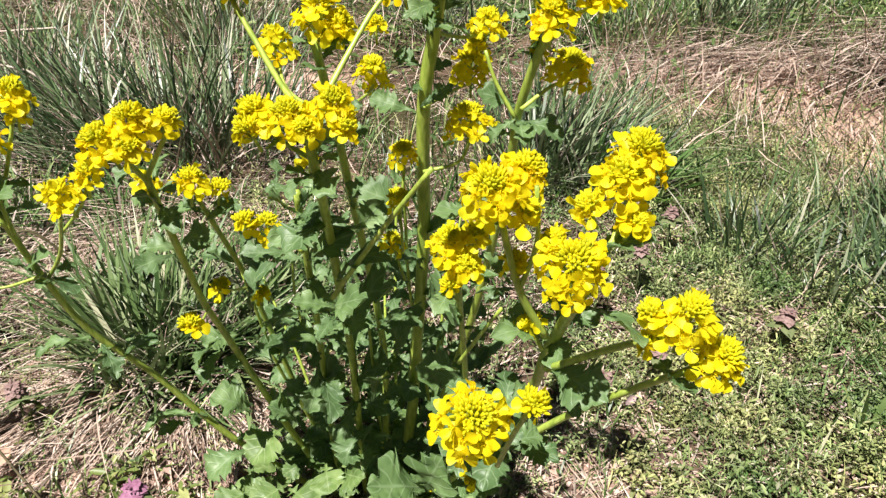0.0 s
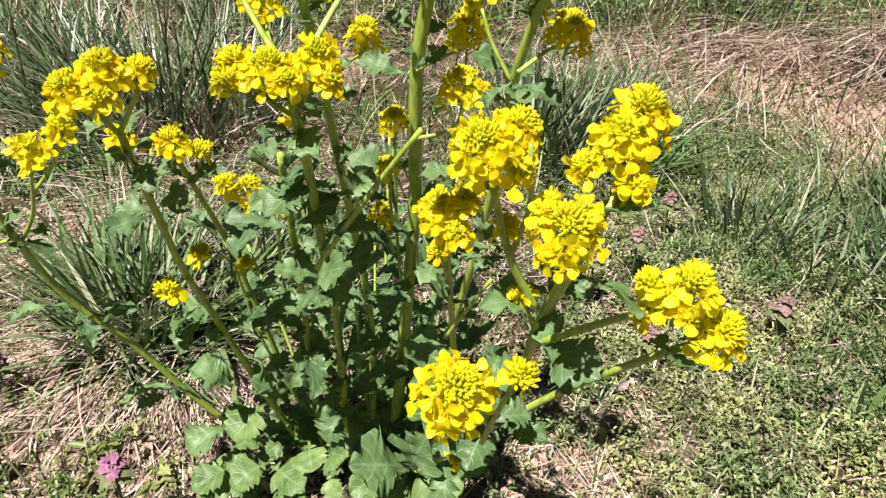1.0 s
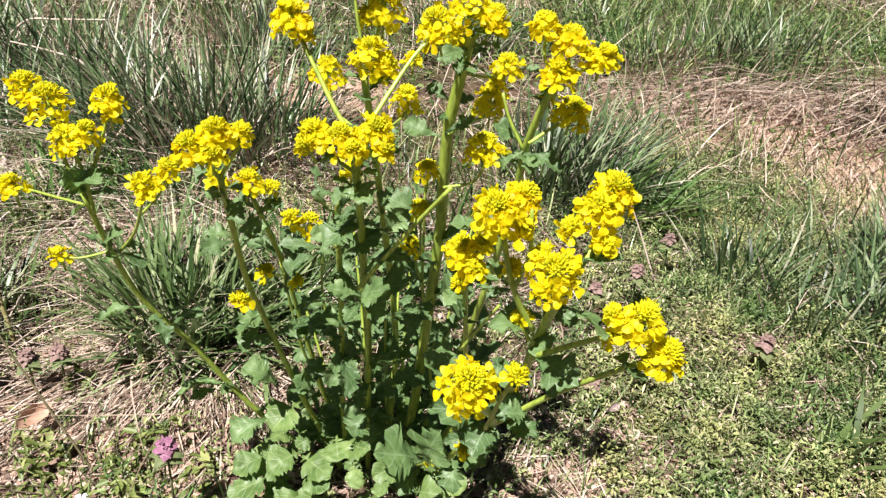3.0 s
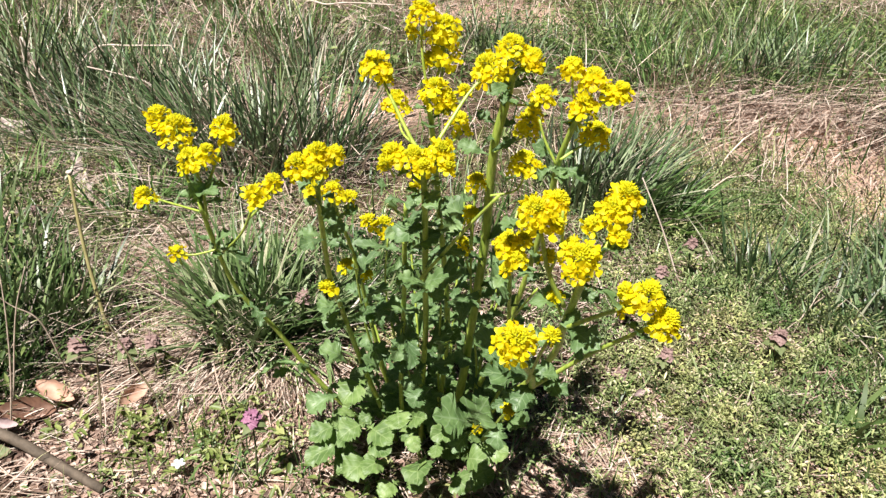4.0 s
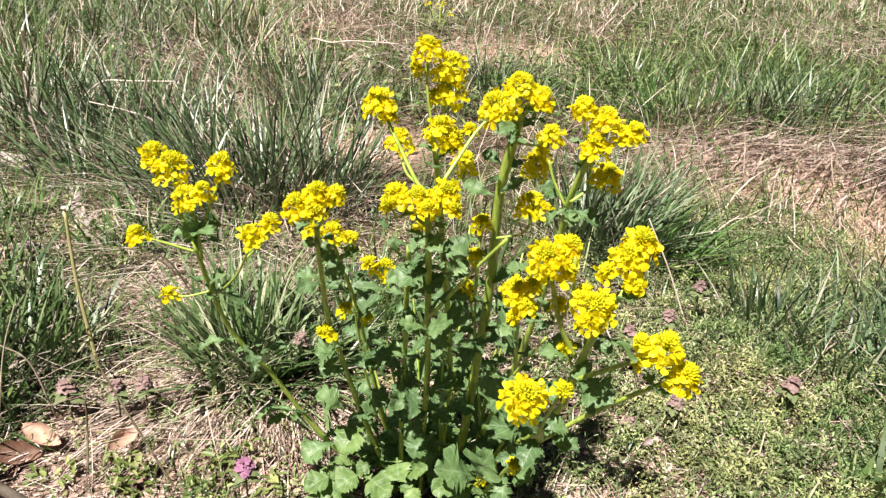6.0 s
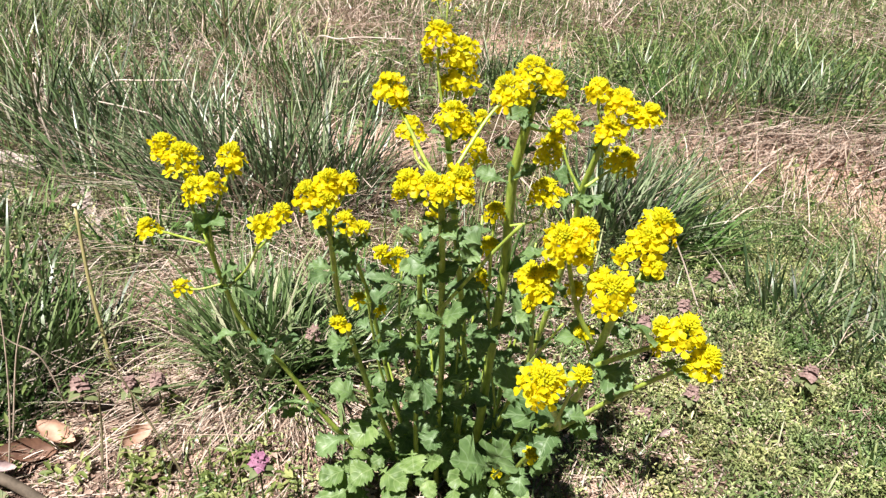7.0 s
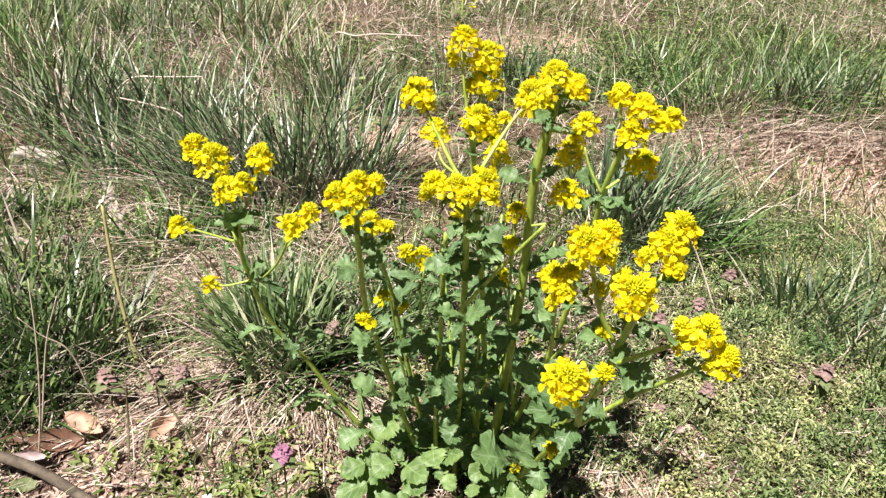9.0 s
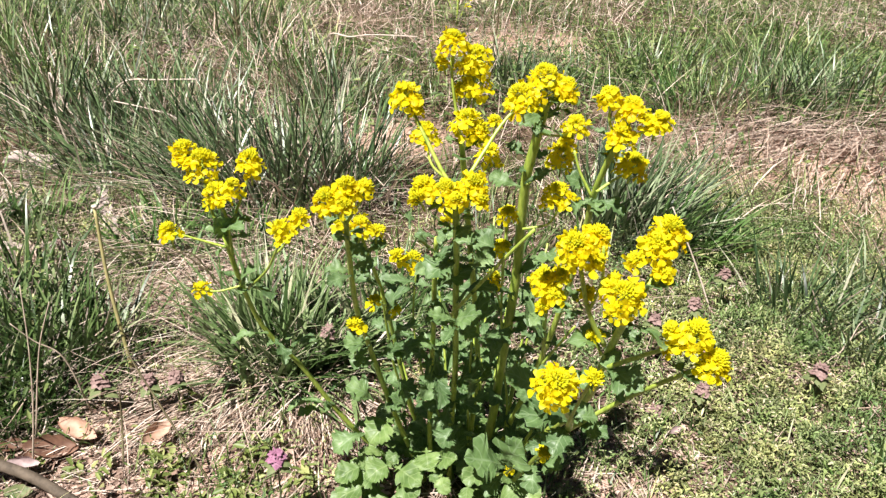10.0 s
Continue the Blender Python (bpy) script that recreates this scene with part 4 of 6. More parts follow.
stalk_leaves(0.055, 0.617, 0.160, 1, 0.033, 3.4)
stalk_leaves(0.057, 0.600, 0.214, 2, 0.026, 0.4)
stalk_leaves(0.062, 0.658, 0.031, 4, 0.031, 5.9)
stalk_leaves(0.063, 0.657, 0.038, 4, 0.031, 4.8)
stalk_leaves(0.069, 0.650, 0.082, 1, 0.031, 0.9)
stalk_leaves(0.075, 0.639, 0.144, 1, 0.033, 4.6)
stalk_leaves(0.082, 0.620, 0.231, 2, 0.026, 0.3)
stalk_leaves(0.074, 0.661, 0.023, 4, 0.031, 0.3)
stalk_leaves(0.081, 0.654, 0.057, 4, 0.031, 2.0)
stalk_leaves(0.090, 0.644, 0.096, 1, 0.031, 5.9)
stalk_leaves(0.103, 0.628, 0.150, 1, 0.033, 6.0)
stalk_leaves(0.117, 0.609, 0.214, 2, 0.026, 0.5)
stalk_leaves(0.089, 0.655, 0.023, 4, 0.031, 0.2)
stalk_leaves(0.094, 0.647, 0.041, 4, 0.031, 2.4)
stalk_leaves(0.106, 0.625, 0.088, 1, 0.031, 0.9)
stalk_leaves(0.116, 0.598, 0.136, 1, 0.033, 5.2)
stalk_leaves(0.122, 0.554, 0.214, 2, 0.026, 5.8)
stalk_leaves(0.090, 0.645, 0.032, 4, 0.031, 2.3)
stalk_leaves(0.095, 0.636, 0.049, 4, 0.031, 3.1)
stalk_leaves(0.108, 0.614, 0.089, 1, 0.031, 3.6)
stalk_leaves(0.129, 0.575, 0.152, 1, 0.033, 3.7)
stalk_leaves(0.154, 0.517, 0.233, 2, 0.026, 3.0)
stalk_leaves(0.097, 0.642, 0.018, 4, 0.031, 4.3)
stalk_leaves(0.102, 0.624, 0.042, 4, 0.031, 1.8)
stalk_leaves(0.115, 0.582, 0.099, 1, 0.031, 3.1)
stalk_leaves(0.127, 0.544, 0.151, 1, 0.033, 0.1)
stalk_leaves(0.137, 0.486, 0.217, 2, 0.026, 3.5)
stalk_leaves(0.077, 0.667, 0.026, 4, 0.031, 3.7)
stalk_leaves(0.087, 0.652, 0.104, 1, 0.033, 0.4)
stalk_leaves(0.082, 0.635, 0.174, 1, 0.033, 2.8)
stalk_leaves(0.048, 0.643, 0.045, 4, 0.031, 2.1)
stalk_leaves(0.049, 0.621, 0.106, 1, 0.033, 4.4)
stalk_leaves(0.051, 0.600, 0.156, 1, 0.033, 0.4)
stalk_leaves(0.024, 0.651, 0.045, 4, 0.031, 5.8)
stalk_leaves(0.016, 0.644, 0.093, 1, 0.033, 2.7)
stalk_leaves(-0.004, 0.627, 0.173, 1, 0.033, 1.9)
stalk_leaves(-0.147, 0.516, 0.342, 4, 0.024, 2.2)
stalk_leaves(-0.146, 0.538, 0.287, 4, 0.024, 2.3)
stalk_leaves(-0.026, 0.463, 0.392, 4, 0.020, 3.4)
stalk_leaves(-0.033, 0.494, 0.340, 4, 0.024, 1.3)
stalk_leaves(-0.034, 0.539, 0.343, 4, 0.022, 1.1)
stalk_leaves(-0.027, 0.560, 0.294, 4, 0.027, 0.6)
stalk_leaves(0.031, 0.503, 0.371, 4, 0.024, 5.0)
stalk_leaves(0.026, 0.529, 0.317, 4, 0.029, 1.0)
stalk_leaves(0.053, 0.460, 0.415, 4, 0.027, 5.3)
stalk_leaves(0.049, 0.495, 0.360, 4, 0.022, 0.7)
stalk_leaves(0.049, 0.499, 0.449, 4, 0.022, 4.8)
stalk_leaves(0.051, 0.528, 0.393, 4, 0.022, 1.7)
stalk_leaves(0.099, 0.557, 0.460, 4, 0.027, 4.8)
stalk_leaves(0.091, 0.573, 0.412, 4, 0.021, 1.8)
stalk_leaves(0.152, 0.512, 0.454, 4, 0.022, 2.1)
stalk_leaves(0.144, 0.536, 0.405, 4, 0.025, 2.5)
stalk_leaves(0.120, 0.454, 0.361, 4, 0.021, 0.0)
stalk_leaves(0.121, 0.493, 0.308, 4, 0.029, 5.9)
stalk_leaves(0.167, 0.385, 0.399, 4, 0.030, 5.6)
stalk_leaves(0.165, 0.431, 0.348, 4, 0.028, 5.0)
stalk_leaves(0.136, 0.359, 0.354, 4, 0.026, 1.7)
stalk_leaves(0.143, 0.407, 0.305, 4, 0.022, 0.4)


def back_stalk(x, y, lean_x, lean_y, height, seed):
    """A leafy side shoot without flowers, deep in the plant."""
    top = (x + lean_x, y + lean_y, height)
    stalk(0.0022, 0.0012, (x, y, -0.012), (x + lean_x * 0.35, y + lean_y * 0.3, height * 0.5), top)
    for i in range(5):
        f = 0.25 + 0.17 * i
        stalk_leaves(x + lean_x * f, y + lean_y * f, height * f, 2, 0.042 - 0.004 * i, seed + i * 1.9)


back_stalk(0.02, 0.69, -0.03, 0.03, 0.26, 0.2)
back_stalk(0.05, 0.70, 0.00, 0.04, 0.30, 1.1)
back_stalk(0.08, 0.70, 0.03, 0.03, 0.28, 2.3)
back_stalk(0.08, 0.68, 0.03, 0.02, 0.24, 3.0)
back_stalk(0.04, 0.72, -0.01, 0.06, 0.20, 4.4)
back_stalk(0.06, 0.73, 0.01, 0.06, 0.19, 5.2)
back_stalk(-0.01, 0.68, -0.06, 0.03, 0.20, 0.9)

for i in range(85):
    # crowded leaves deep inside the plant
    a, r = rng.uniform(0, 6.28), math.sqrt(rng.random())
    p = Vector((0.050 + 0.085 * r * math.cos(a), 0.67 + 0.075 * r * math.sin(a), 0.02 + 0.12 * rng.random() ** 1.3))
    q = p + Vector((rng.uniform(-0.032, 0.032), rng.uniform(-0.032, 0.032), rng.uniform(-0.012, 0.026)))
    q.z = max(q.z, 0.014)
    leaf(p, q, rng.uniform(0.55, 0.85), "toothed" if p.z > 0.07 else "rounded")

for i in range(17):
    # the lowest leaves, spread over the soil in front
    a = rng.uniform(3.0, 6.2)
    p = Vector((0.03 + 0.065 * math.cos(a), 0.60 + 0.045 * math.sin(a), rng.uniform(0.02, 0.07)))
    q = p + Vector((math.cos(a) * 1.1 + rng.uniform(-0.4, 0.4), math.sin(a) * 0.8, rng.uniform(-0.1, 0.45))).normalized() * rng.uniform(0.028, 0.046)
    leaf(p, q, rng.uniform(0.60, 0.80), "rounded", OPEN)

for i in range(30):
    # smaller leaves between the stalks, higher up
    h = rng.random()
    p = Vector((0.055 + rng.uniform(-0.09, 0.085) * (0.7 + 0.5 * h), 0.665 - 0.08 * h + rng.uniform(-0.03, 0.035), 0.20 + 0.14 * h))
    a = rng.uniform(0, 6.28)
    q = p + Vector((math.cos(a), math.sin(a), rng.uniform(-0.2, 0.6))) * rng.uniform(0.013, 0.026)
    leaf(p, q, rng.uniform(0.45, 0.75), "toothed")

# ---- ground ----
def axis_steps(lo, hi, fine_lo, fine_hi, step, grow):
    vals = list(np.arange(fine_lo, fine_hi + 1e-6, step))
    s, v = step, fine_lo
    while v > lo:
        s *= grow
        v -= s
        vals.insert(0, v)
    s, v = step, fine_hi
    while v < hi:
        s *= grow
        v += s
        vals.append(v)
    return vals


gx = axis_steps(-60, 60, -0.95, 0.95, 0.016, 1.13)
gy = axis_steps(-40, 90, 0.30, 1.9, 0.016, 1.12)
gv = [(x, y, ground_height(x, y)) for y in gy for x in gx]
nx = len(gx)
gf = [(j * nx + i, j * nx + i + 1, (j + 1) * nx + i + 1, (j + 1) * nx + i) for j in range(len(gy) - 1) for i in range(nx - 1)]
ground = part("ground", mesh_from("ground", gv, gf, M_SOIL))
tagged(ground, "uneven reddish brown soil of a rough meadow", "ground", "", "structure")

# ---- grass, straw and low leaves ----
nr = np.random.default_rng(5)


def strips(name, roots, azim, length, lean, bend, width, material, parent=None, label="", category="", segs=4, kind="", tip=0.06):
    """Many bent strips as one mesh. lean: angle from upright at the root, bend: the further turn to the tip (radians)."""
    n = len(roots)
    if n == 0:
        return None
    roots, azim, length, lean, bend, width = (np.asarray(a, dtype=float) * np.ones(n if np.ndim(a) < 2 else (n, 3)) if np.ndim(a) == 0 else np.asarray(a, dtype=float) for a in (roots, azim, length, lean, bend, width))
    dirx, diry = np.cos(azim), np.sin(azim)
    twist = azim + math.pi / 2 + nr.uniform(-0.7, 0.7, n)
    sx, sy = np.cos(twist), np.sin(twist)
    curl = nr.uniform(-0.35, 0.35, n)
    p = roots.copy()
    rows = []
    for i in range(segs + 1):
        s = i / segs
        w = width * 0.5 * max(tip, (1 - s ** 2.2)) * (0.75 + 0.5 * min(1, s * 3) * (s < 0.7))
        off = np.stack([sx * w, sy * w, np.zeros(n)], 1)
        rows += [p - off, p + off]
        ang = lean + bend * (s + 0.5 / segs)
        step = length / segs
        ax = azim + curl * s
        p = p + np.stack([np.cos(ax) * np.sin(ang) * step, np.sin(ax) * np.sin(ang) * step, np.cos(ang) * step], 1)
        p[:, 2] = np.maximum(p[:, 2], roots[:, 2] - 0.002 + 0.004 * s)
    verts = np.stack(rows, 1).reshape(-1, 3)
    per = 2 * (segs + 1)
    base = (np.arange(n) * per)[:, None]
    quad = np.concatenate([np.array([[2 * i, 2 * i + 1, 2 * i + 3, 2 * i + 2]]) for i in range(segs)], 0)
    faces = (base[:, :, None] + quad[None]).reshape(-1, 4)
    me = mesh_np(name, verts, faces, material)
    ob = part(name, me, parent)
    if parent is not None:
        tagged(ob, kind="stuff")
    if category:
        tagged(ob, label, category, "", kind)
    elif label:
        tagged(ob, label)
    return ob


def mesh_np(name, verts, faces, material):
    me = bpy.data.meshes.new(name)
    k = faces.shape[1]
    me.vertices.add(len(verts))
    me.vertices.foreach_set("co", np.asarray(verts, dtype=np.float32).ravel())
    me.loops.add(faces.size)
    me.loops.foreach_set("vertex_index", np.asarray(faces, dtype=np.int32).ravel())
    me.polygons.add(len(faces))
    me.polygons.foreach_set("loop_start", np.arange(len(faces), dtype=np.int32) * k)
    me.polygons.foreach_set("loop_total", np.full(len(faces), k, dtype=np.int32))
    me.polygons.foreach_set("use_smooth", np.ones(len(faces), dtype=bool))
    me.materials.append(material)
    me.update(calc_edges=True)
    me.validate()
    return me


def on_ground(xy, lift=0.0):
    return np.array([(x, y, ground_height(x, y) + lift) for x, y in xy])


def blob(x, y, cx, cy, rx, ry):
    return np.exp(-(((x - cx) / rx) ** 2 + ((y - cy) / ry) ** 2))


def patchy(x, y, scale, seed):
    return np.array([noise.noise((a * scale, b * scale, seed)) for a, b in zip(x, y)])


def bare(x, y):
    """How bare or straw-covered the soil lies, 0 to 1."""
    w = blob(x, y, -0.27, 0.70, 0.19, 0.075) + blob(x, y, -0.46, 1.02, 0.16, 0.16) * 0.4 + blob(x, y, -0.33, 1.85, 0.20, 0.30) * 0.9
    w += blob(x, y, 0.62, 2.02, 0.38, 0.20) + blob(x, y, -0.15, 3.2, 0.40, 0.35) * 0.8 + blob(x, y, 0.23, 0.66, 0.09, 0.13) * 0.7
    w += blob(x, y, -0.72, 1.12, 0.34, 0.20) * 0.35 + blob(x, y, -1.0, 1.25, 0.22, 0.25) * 0.25 + blob(x, y, 0.80, 1.60, 0.18, 0.25) * 0.8 + blob(x, y, -0.40, 0.58, 0.12, 0.06) * 0.5
    w += blob(x, y, -1.1, 2.35, 0.45, 0.30) * 0.5 + blob(x, y, 1.5, 4.2, 0.5, 0.6) * 0.8
    return np.minimum(1.0, w)


def cover(x, y):
    """Where small-leaved ground cover grows, 0 to 1."""
    w = blob(x, y, 0.50, 0.95, 0.26, 0.42) + blob(x, y, 0.42, 0.72, 0.25, 0.16) + blob(x, y, 0.55, 1.5, 0.25, 0.25) * 0.7
    w += blob(x, y, -0.52, 0.88, 0.18, 0.20) * 0.15 + blob(x, y, -0.85, 1.15, 0.30, 0.30) * 0.25 + blob(x, y, -0.15, 1.0, 0.2, 0.3) * 0.3
    return np.minimum(1.0, w) * (1 - 0.6 * blob(x, y, 0.22, 0.66, 0.08, 0.13))


def lush(x, y):
    """Where the meadow behind stands green, 0 to 1."""
    w = blob(x, y, 0.95, 3.0, 0.75, 0.75) * 1.3 + blob(x, y, 0.3, 2.95, 0.4, 0.45) + blob(x, y, 1.2, 4.6, 0.9, 1.0) * 0.6
    w += blob(x, y, -2.0, 2.9, 0.6, 0.6) * 0.8 + blob(x, y, -0.45, 2.1, 0.22, 0.25) * 0.8 + blob(x, y, -0.1, 2.45, 0.25, 0.2) * 0.7
    return np.minimum(1.0, w)


def scatter(count, x0, x1, y0, y1, weight):
    """Random places in a box, kept with a chance of weight(x, y)."""
    x, y = nr.uniform(x0, x1, count), nr.uniform(y0, y1, count)
    keep = nr.uniform(0, 1, count) < weight(x, y)
    return np.stack([x[keep], y[keep]], 1)


def view_box(x, y):
    """The wedge of meadow that the place shows."""
    return ((np.abs(x - 0.05 + 0.10 * (y - 0.6)) < 0.72 + 0.68 * (y - 0.55)) & (y > 0.30)).astype(float)


def combed(x, y, azim):
    """Dead grass lies swept: away from the clump that it fell from, or all one way where it was pushed over."""
    fans = (
        (blob(x, y, -0.27, 0.70, 0.20, 0.10), np.arctan2(y - 0.90, x + 0.24), 0.28),
        (blob(x, y, 0.70, 2.02, 0.50, 0.26), np.full(len(x), 4.02), 0.30),
        (blob(x, y, 0.85, 1.58, 0.20, 0.28), np.full(len(x), 4.45), 0.30),
        (blob(x, y, -0.33, 1.85, 0.25, 0.30), np.full(len(x), 4.1), 0.45),
        (blob(x, y, -0.15, 3.2, 0.5, 0.4), np.full(len(x), 3.9), 0.5),
    )
    for weight, aim, spread in fans:
        azim = np.where(nr.uniform(0, 1, len(x)) < weight * 1.3, aim + nr.normal(0, spread, len(x)), azim)
    return azim


# fallen straw
def straw_layer(name, count, box, weight, length, width, lift, material, label, near):
    xy = scatter(count, *box, weight)
    n = len(xy)
    roots = on_ground(xy, 0.002)
    roots[:, 2] += nr.uniform(0, lift, n)
    lie = 5.0 * patchy(xy[:, 0], xy[:, 1], 3.0 if near else 1.2, 40.0) + 0.9
    azim = np.where(nr.uniform(0, 1, n) < 0.6, lie + nr.normal(0, 0.45, n) + math.pi * nr.integers(0, 2, n), nr.uniform(0, 6.283, n))
    azim = combed(xy[:, 0], xy[:, 1], azim)
    flat = bare(xy[:, 0], xy[:, 1])
    strips(name, roots, azim, nr.uniform(*length, n), nr.uniform(1.36, 1.62, n) if near else 1.55 - (1.0 - 0.75 * flat) * nr.uniform(0, 1, n) ** 2, nr.uniform(-0.12, 0.30, n) if near else nr.uniform(-0.1, 0.7, n), nr.uniform(*width, n), material, None, label, "dry grass", 3, "stuff", 0.3)


straw_layer("straw_litter", 50000, (-1.1, 1.1, 0.30, 1.5), lambda x, y: view_box(x, y) * (0.20 + 0.8 * bare(x, y)) * (1 - 0.60 * cover(x, y)) * (1 - 0.88 * blob(x, y, -0.19, 0.61, 0.16, 0.12)) * (1 - 0.7 * blob(x, y, -0.52, 0.62, 0.10, 0.08)) * (1 - 0.75 * blob(x, y, -0.42, 0.555, 0.13, 0.045)), (0.015, 0.065), (0.0007, 0.0021), 0.009, M_STRAW, "pale dry straw lying flat on the soil", True)
straw_layer("straw_mat", 11000, (-0.62, 0.0, 0.52, 0.92), lambda x, y: np.clip(1.1 * blob(x, y, -0.25, 0.745, 0.15, 0.06) - 0.12, 0, 1), (0.025, 0.075), (0.0010, 0.0024), 0.006, M_STRAW, "pale straw swept flat away from a grass clump", True)
straw_layer("meadow_straw", 62000, (-3.2, 2.6, 1.4, 5.6), lambda x, y: view_box(x, y) * np.clip(0.20 + 0.5 * patchy(x, y, 1.9, 31.0) + 0.74 * bare(x, y), 0.04, 1) * (1 - 0.85 * lush(x, y)), (0.04, 0.14), (0.0012, 0.0034), 0.05, M_STRAW, "pale dead grass lying across the meadow", False)
straw_layer("far_straw", 56000, (-4.0, 3.6, 2.4, 7.0), lambda x, y: view_box(x, y) * (0.35 + 0.65 * bare(x, y)) * (1 - 0.9 * lush(x, y)), (0.05, 0.17), (0.002, 0.0055), 0.07, M_STRAW, "pale dead grass in the far meadow", False)
straw_layer("grey_litter", 12000, (-1.2, 1.2, 0.30, 1.9), lambda x, y: view_box(x, y) * 0.55 * (1 - 0.8 * cover(x, y)) * (1 - 0.5 * blob(x, y, -0.27, 0.70, 0.18, 0.08)), (0.02, 0.07), (0.0010, 0.0026), 0.006, M_GREY, "grey-brown bits of dead grass on the soil", True)


def low_leaves(name, count, box, weight, size, lift, material, label, aspect=(0.3, 0.55), rise=(-0.2, 0.8)):
    """Small oval leaves, folded along the middle, scattered at all tilts."""
    xy = scatter(count, *box, weight)
    n = len(xy)
    c = on_ground(xy)
    mound = np.clip(0.75 + 2.0 * patchy(xy[:, 0], xy[:, 1], 21.0, 61.0), 0.12, 1.9)
    c[:, 2] += nr.uniform(0.002, 1.0, n) ** 1.3 * lift * mound
    az = nr.uniform(0, 6.283, n)
    tilt = nr.uniform(*rise, n)
    L = nr.uniform(*size, n)
    W = L * nr.uniform(*aspect, n)
    d = np.stack([np.cos(az) * np.cos(tilt), np.sin(az) * np.cos(tilt), np.sin(tilt)], 1)
    s = np.stack([-np.sin(az), np.cos(az), nr.uniform(-0.5, 0.5, n)], 1)
    up = np.cross(d, s)
    rows = [c - d * (L * 0.5)[:, None], c + d * (L * 0.5)[:, None] - up * (L * 0.12)[:, None]]
    mid = [c - d * (L * 0.15)[:, None], c + d * (L * 0.22)[:, None]]
    for m, k in ((mid[0], 0.42), (mid[1], 0.46)):
        rows += [m - s * (W * k)[:, None] + up * (W * 0.15)[:, None], m + s * (W * k)[:, None] + up * (W * 0.15)[:, None]]
    verts = np.stack(rows, 1).reshape(-1, 3)
    base = (np.arange(n) * 6)[:, None, None]
    quad = np.array([[0, 3, 5, 1], [0, 1, 4, 2]])[None]
    faces = (base + quad).reshape(-1, 4)
    ob = part(name, mesh_np(name, verts, faces, material))
    tagged(ob, label, "ground cover", "", "stuff")


def sprigs(name, count, box, weight, leaves, leaf_size, reach, lift, material, label):
    """Low sprigs: each a short leaning shoot with small narrow leaves in whorls up to its tip."""
    xy = scatter(count, *box, weight)
    n = len(xy)
    foot = on_ground(xy)
    tall = nr.uniform(0.3, 1.0, n) * lift * np.clip(0.8 + 1.3 * patchy(xy[:, 0], xy[:, 1], 30.0, 8.0) + 0.8 * patchy(xy[:, 0], xy[:, 1], 11.0, 61.0), 0.2, 1.8)
    grow = nr.uniform(0.7, 1.25, n)
    spin, way, sway = nr.uniform(0, 6.283, n), nr.uniform(0, 6.283, n), nr.uniform(0.0, 0.9, n)
    rows = []
    for i in range(leaves):
        f = (i + 0.5) / leaves
        az = spin + i * 2.39996 + nr.normal(0, 0.4, n)
        out = reach * (1.15 - 0.7 * f) * grow * nr.uniform(0.5, 1.1, n)
        high = tall * (0.12 + 0.88 * f)
        c = foot + np.stack([np.cos(az) * out + np.cos(way) * sway * high, np.sin(az) * out + np.sin(way) * sway * high, high + 0.001], 1)
        tilt = nr.uniform(-0.45, 0.6, n) + 0.6 * f
        L = nr.uniform(*leaf_size, n) * grow * (1.15 - 0.4 * f)
        W = L * nr.uniform(0.24, 0.48, n)
        d = np.stack([np.cos(az) * np.cos(tilt), np.sin(az) * np.cos(tilt), np.sin(tilt)], 1)
        s = np.stack([-np.sin(az), np.cos(az), nr.uniform(-0.35, 0.35, n)], 1)
        up = np.cross(d, s)
        ring = [c - d * (L * 0.5)[:, None], c + d * (L * 0.5)[:, None] - up * (L * 0.12)[:, None]]
        for m, k in ((-0.18, 0.40), (0.20, 0.50)):
            e = c + d * (L * m)[:, None]
            ring += [e - s * (W * k)[:, None] + up * (W * 0.16)[:, None], e + s * (W * k)[:, None] + up * (W * 0.16)[:, None]]
        rows.append(np.stack(ring, 1))
    verts = np.concatenate(rows, 0).reshape(-1, 3)
    base = (np.arange(n * leaves) * 6)[:, None, None]
    faces = (base + np.array([[0, 3, 5, 1], [0, 1, 4, 2]])[None]).reshape(-1, 4)
    ob = part(name, mesh_np(name, verts, faces, material))
    tagged(ob, label, "ground cover", "", "stuff")


sprigs("ground_cover", 44000, (-1.2, 1.2, 0.30, 1.9), lambda x, y: view_box(x, y) * np.clip(cover(x, y) * (0.62 + 1.0 * patchy(x, y, 12.0, 4.0) + 2.2 * patchy(x, y, 30.0, 8.0)), 0.03 * cover(x, y), 1), 14, (0.0050, 0.0095), 0.0085, 0.044, M_COVER, "mat of small yellowish-green leafy sprigs over the soil")
low_leaves("mat_weeds", 170000, (-1.2, 1.2, 0.30, 1.9), lambda x, y: view_box(x, y) * np.clip(cover(x, y) * (0.5 + 1.6 * patchy(x, y, 9.0, 71.0)), 0, 1), (0.005, 0.013), 0.052, M_COVER, "narrow yellowish-green weed leaves in the low mat", (0.12, 0.26), (-0.2, 1.4))
low_leaves("leaf_litter", 90000, (-0.8, 0.6, 0.42, 1.25), lambda x, y: view_box(x, y) * np.clip(0.10 + 0.9 * blob(x, y, -0.38, 0.56, 0.16, 0.06) + 0.7 * blob(x, y, -0.22, 0.63, 0.20, 0.10) + 0.8 * blob(x, y, 0.23, 0.64, 0.10, 0.12) + 0.22 * cover(x, y), 0, 1), (0.004, 0.013), 0.006, M_LITTER, "crumbled reddish-brown leaf litter on the soil", (0.3, 0.7), (-0.3, 0.5))
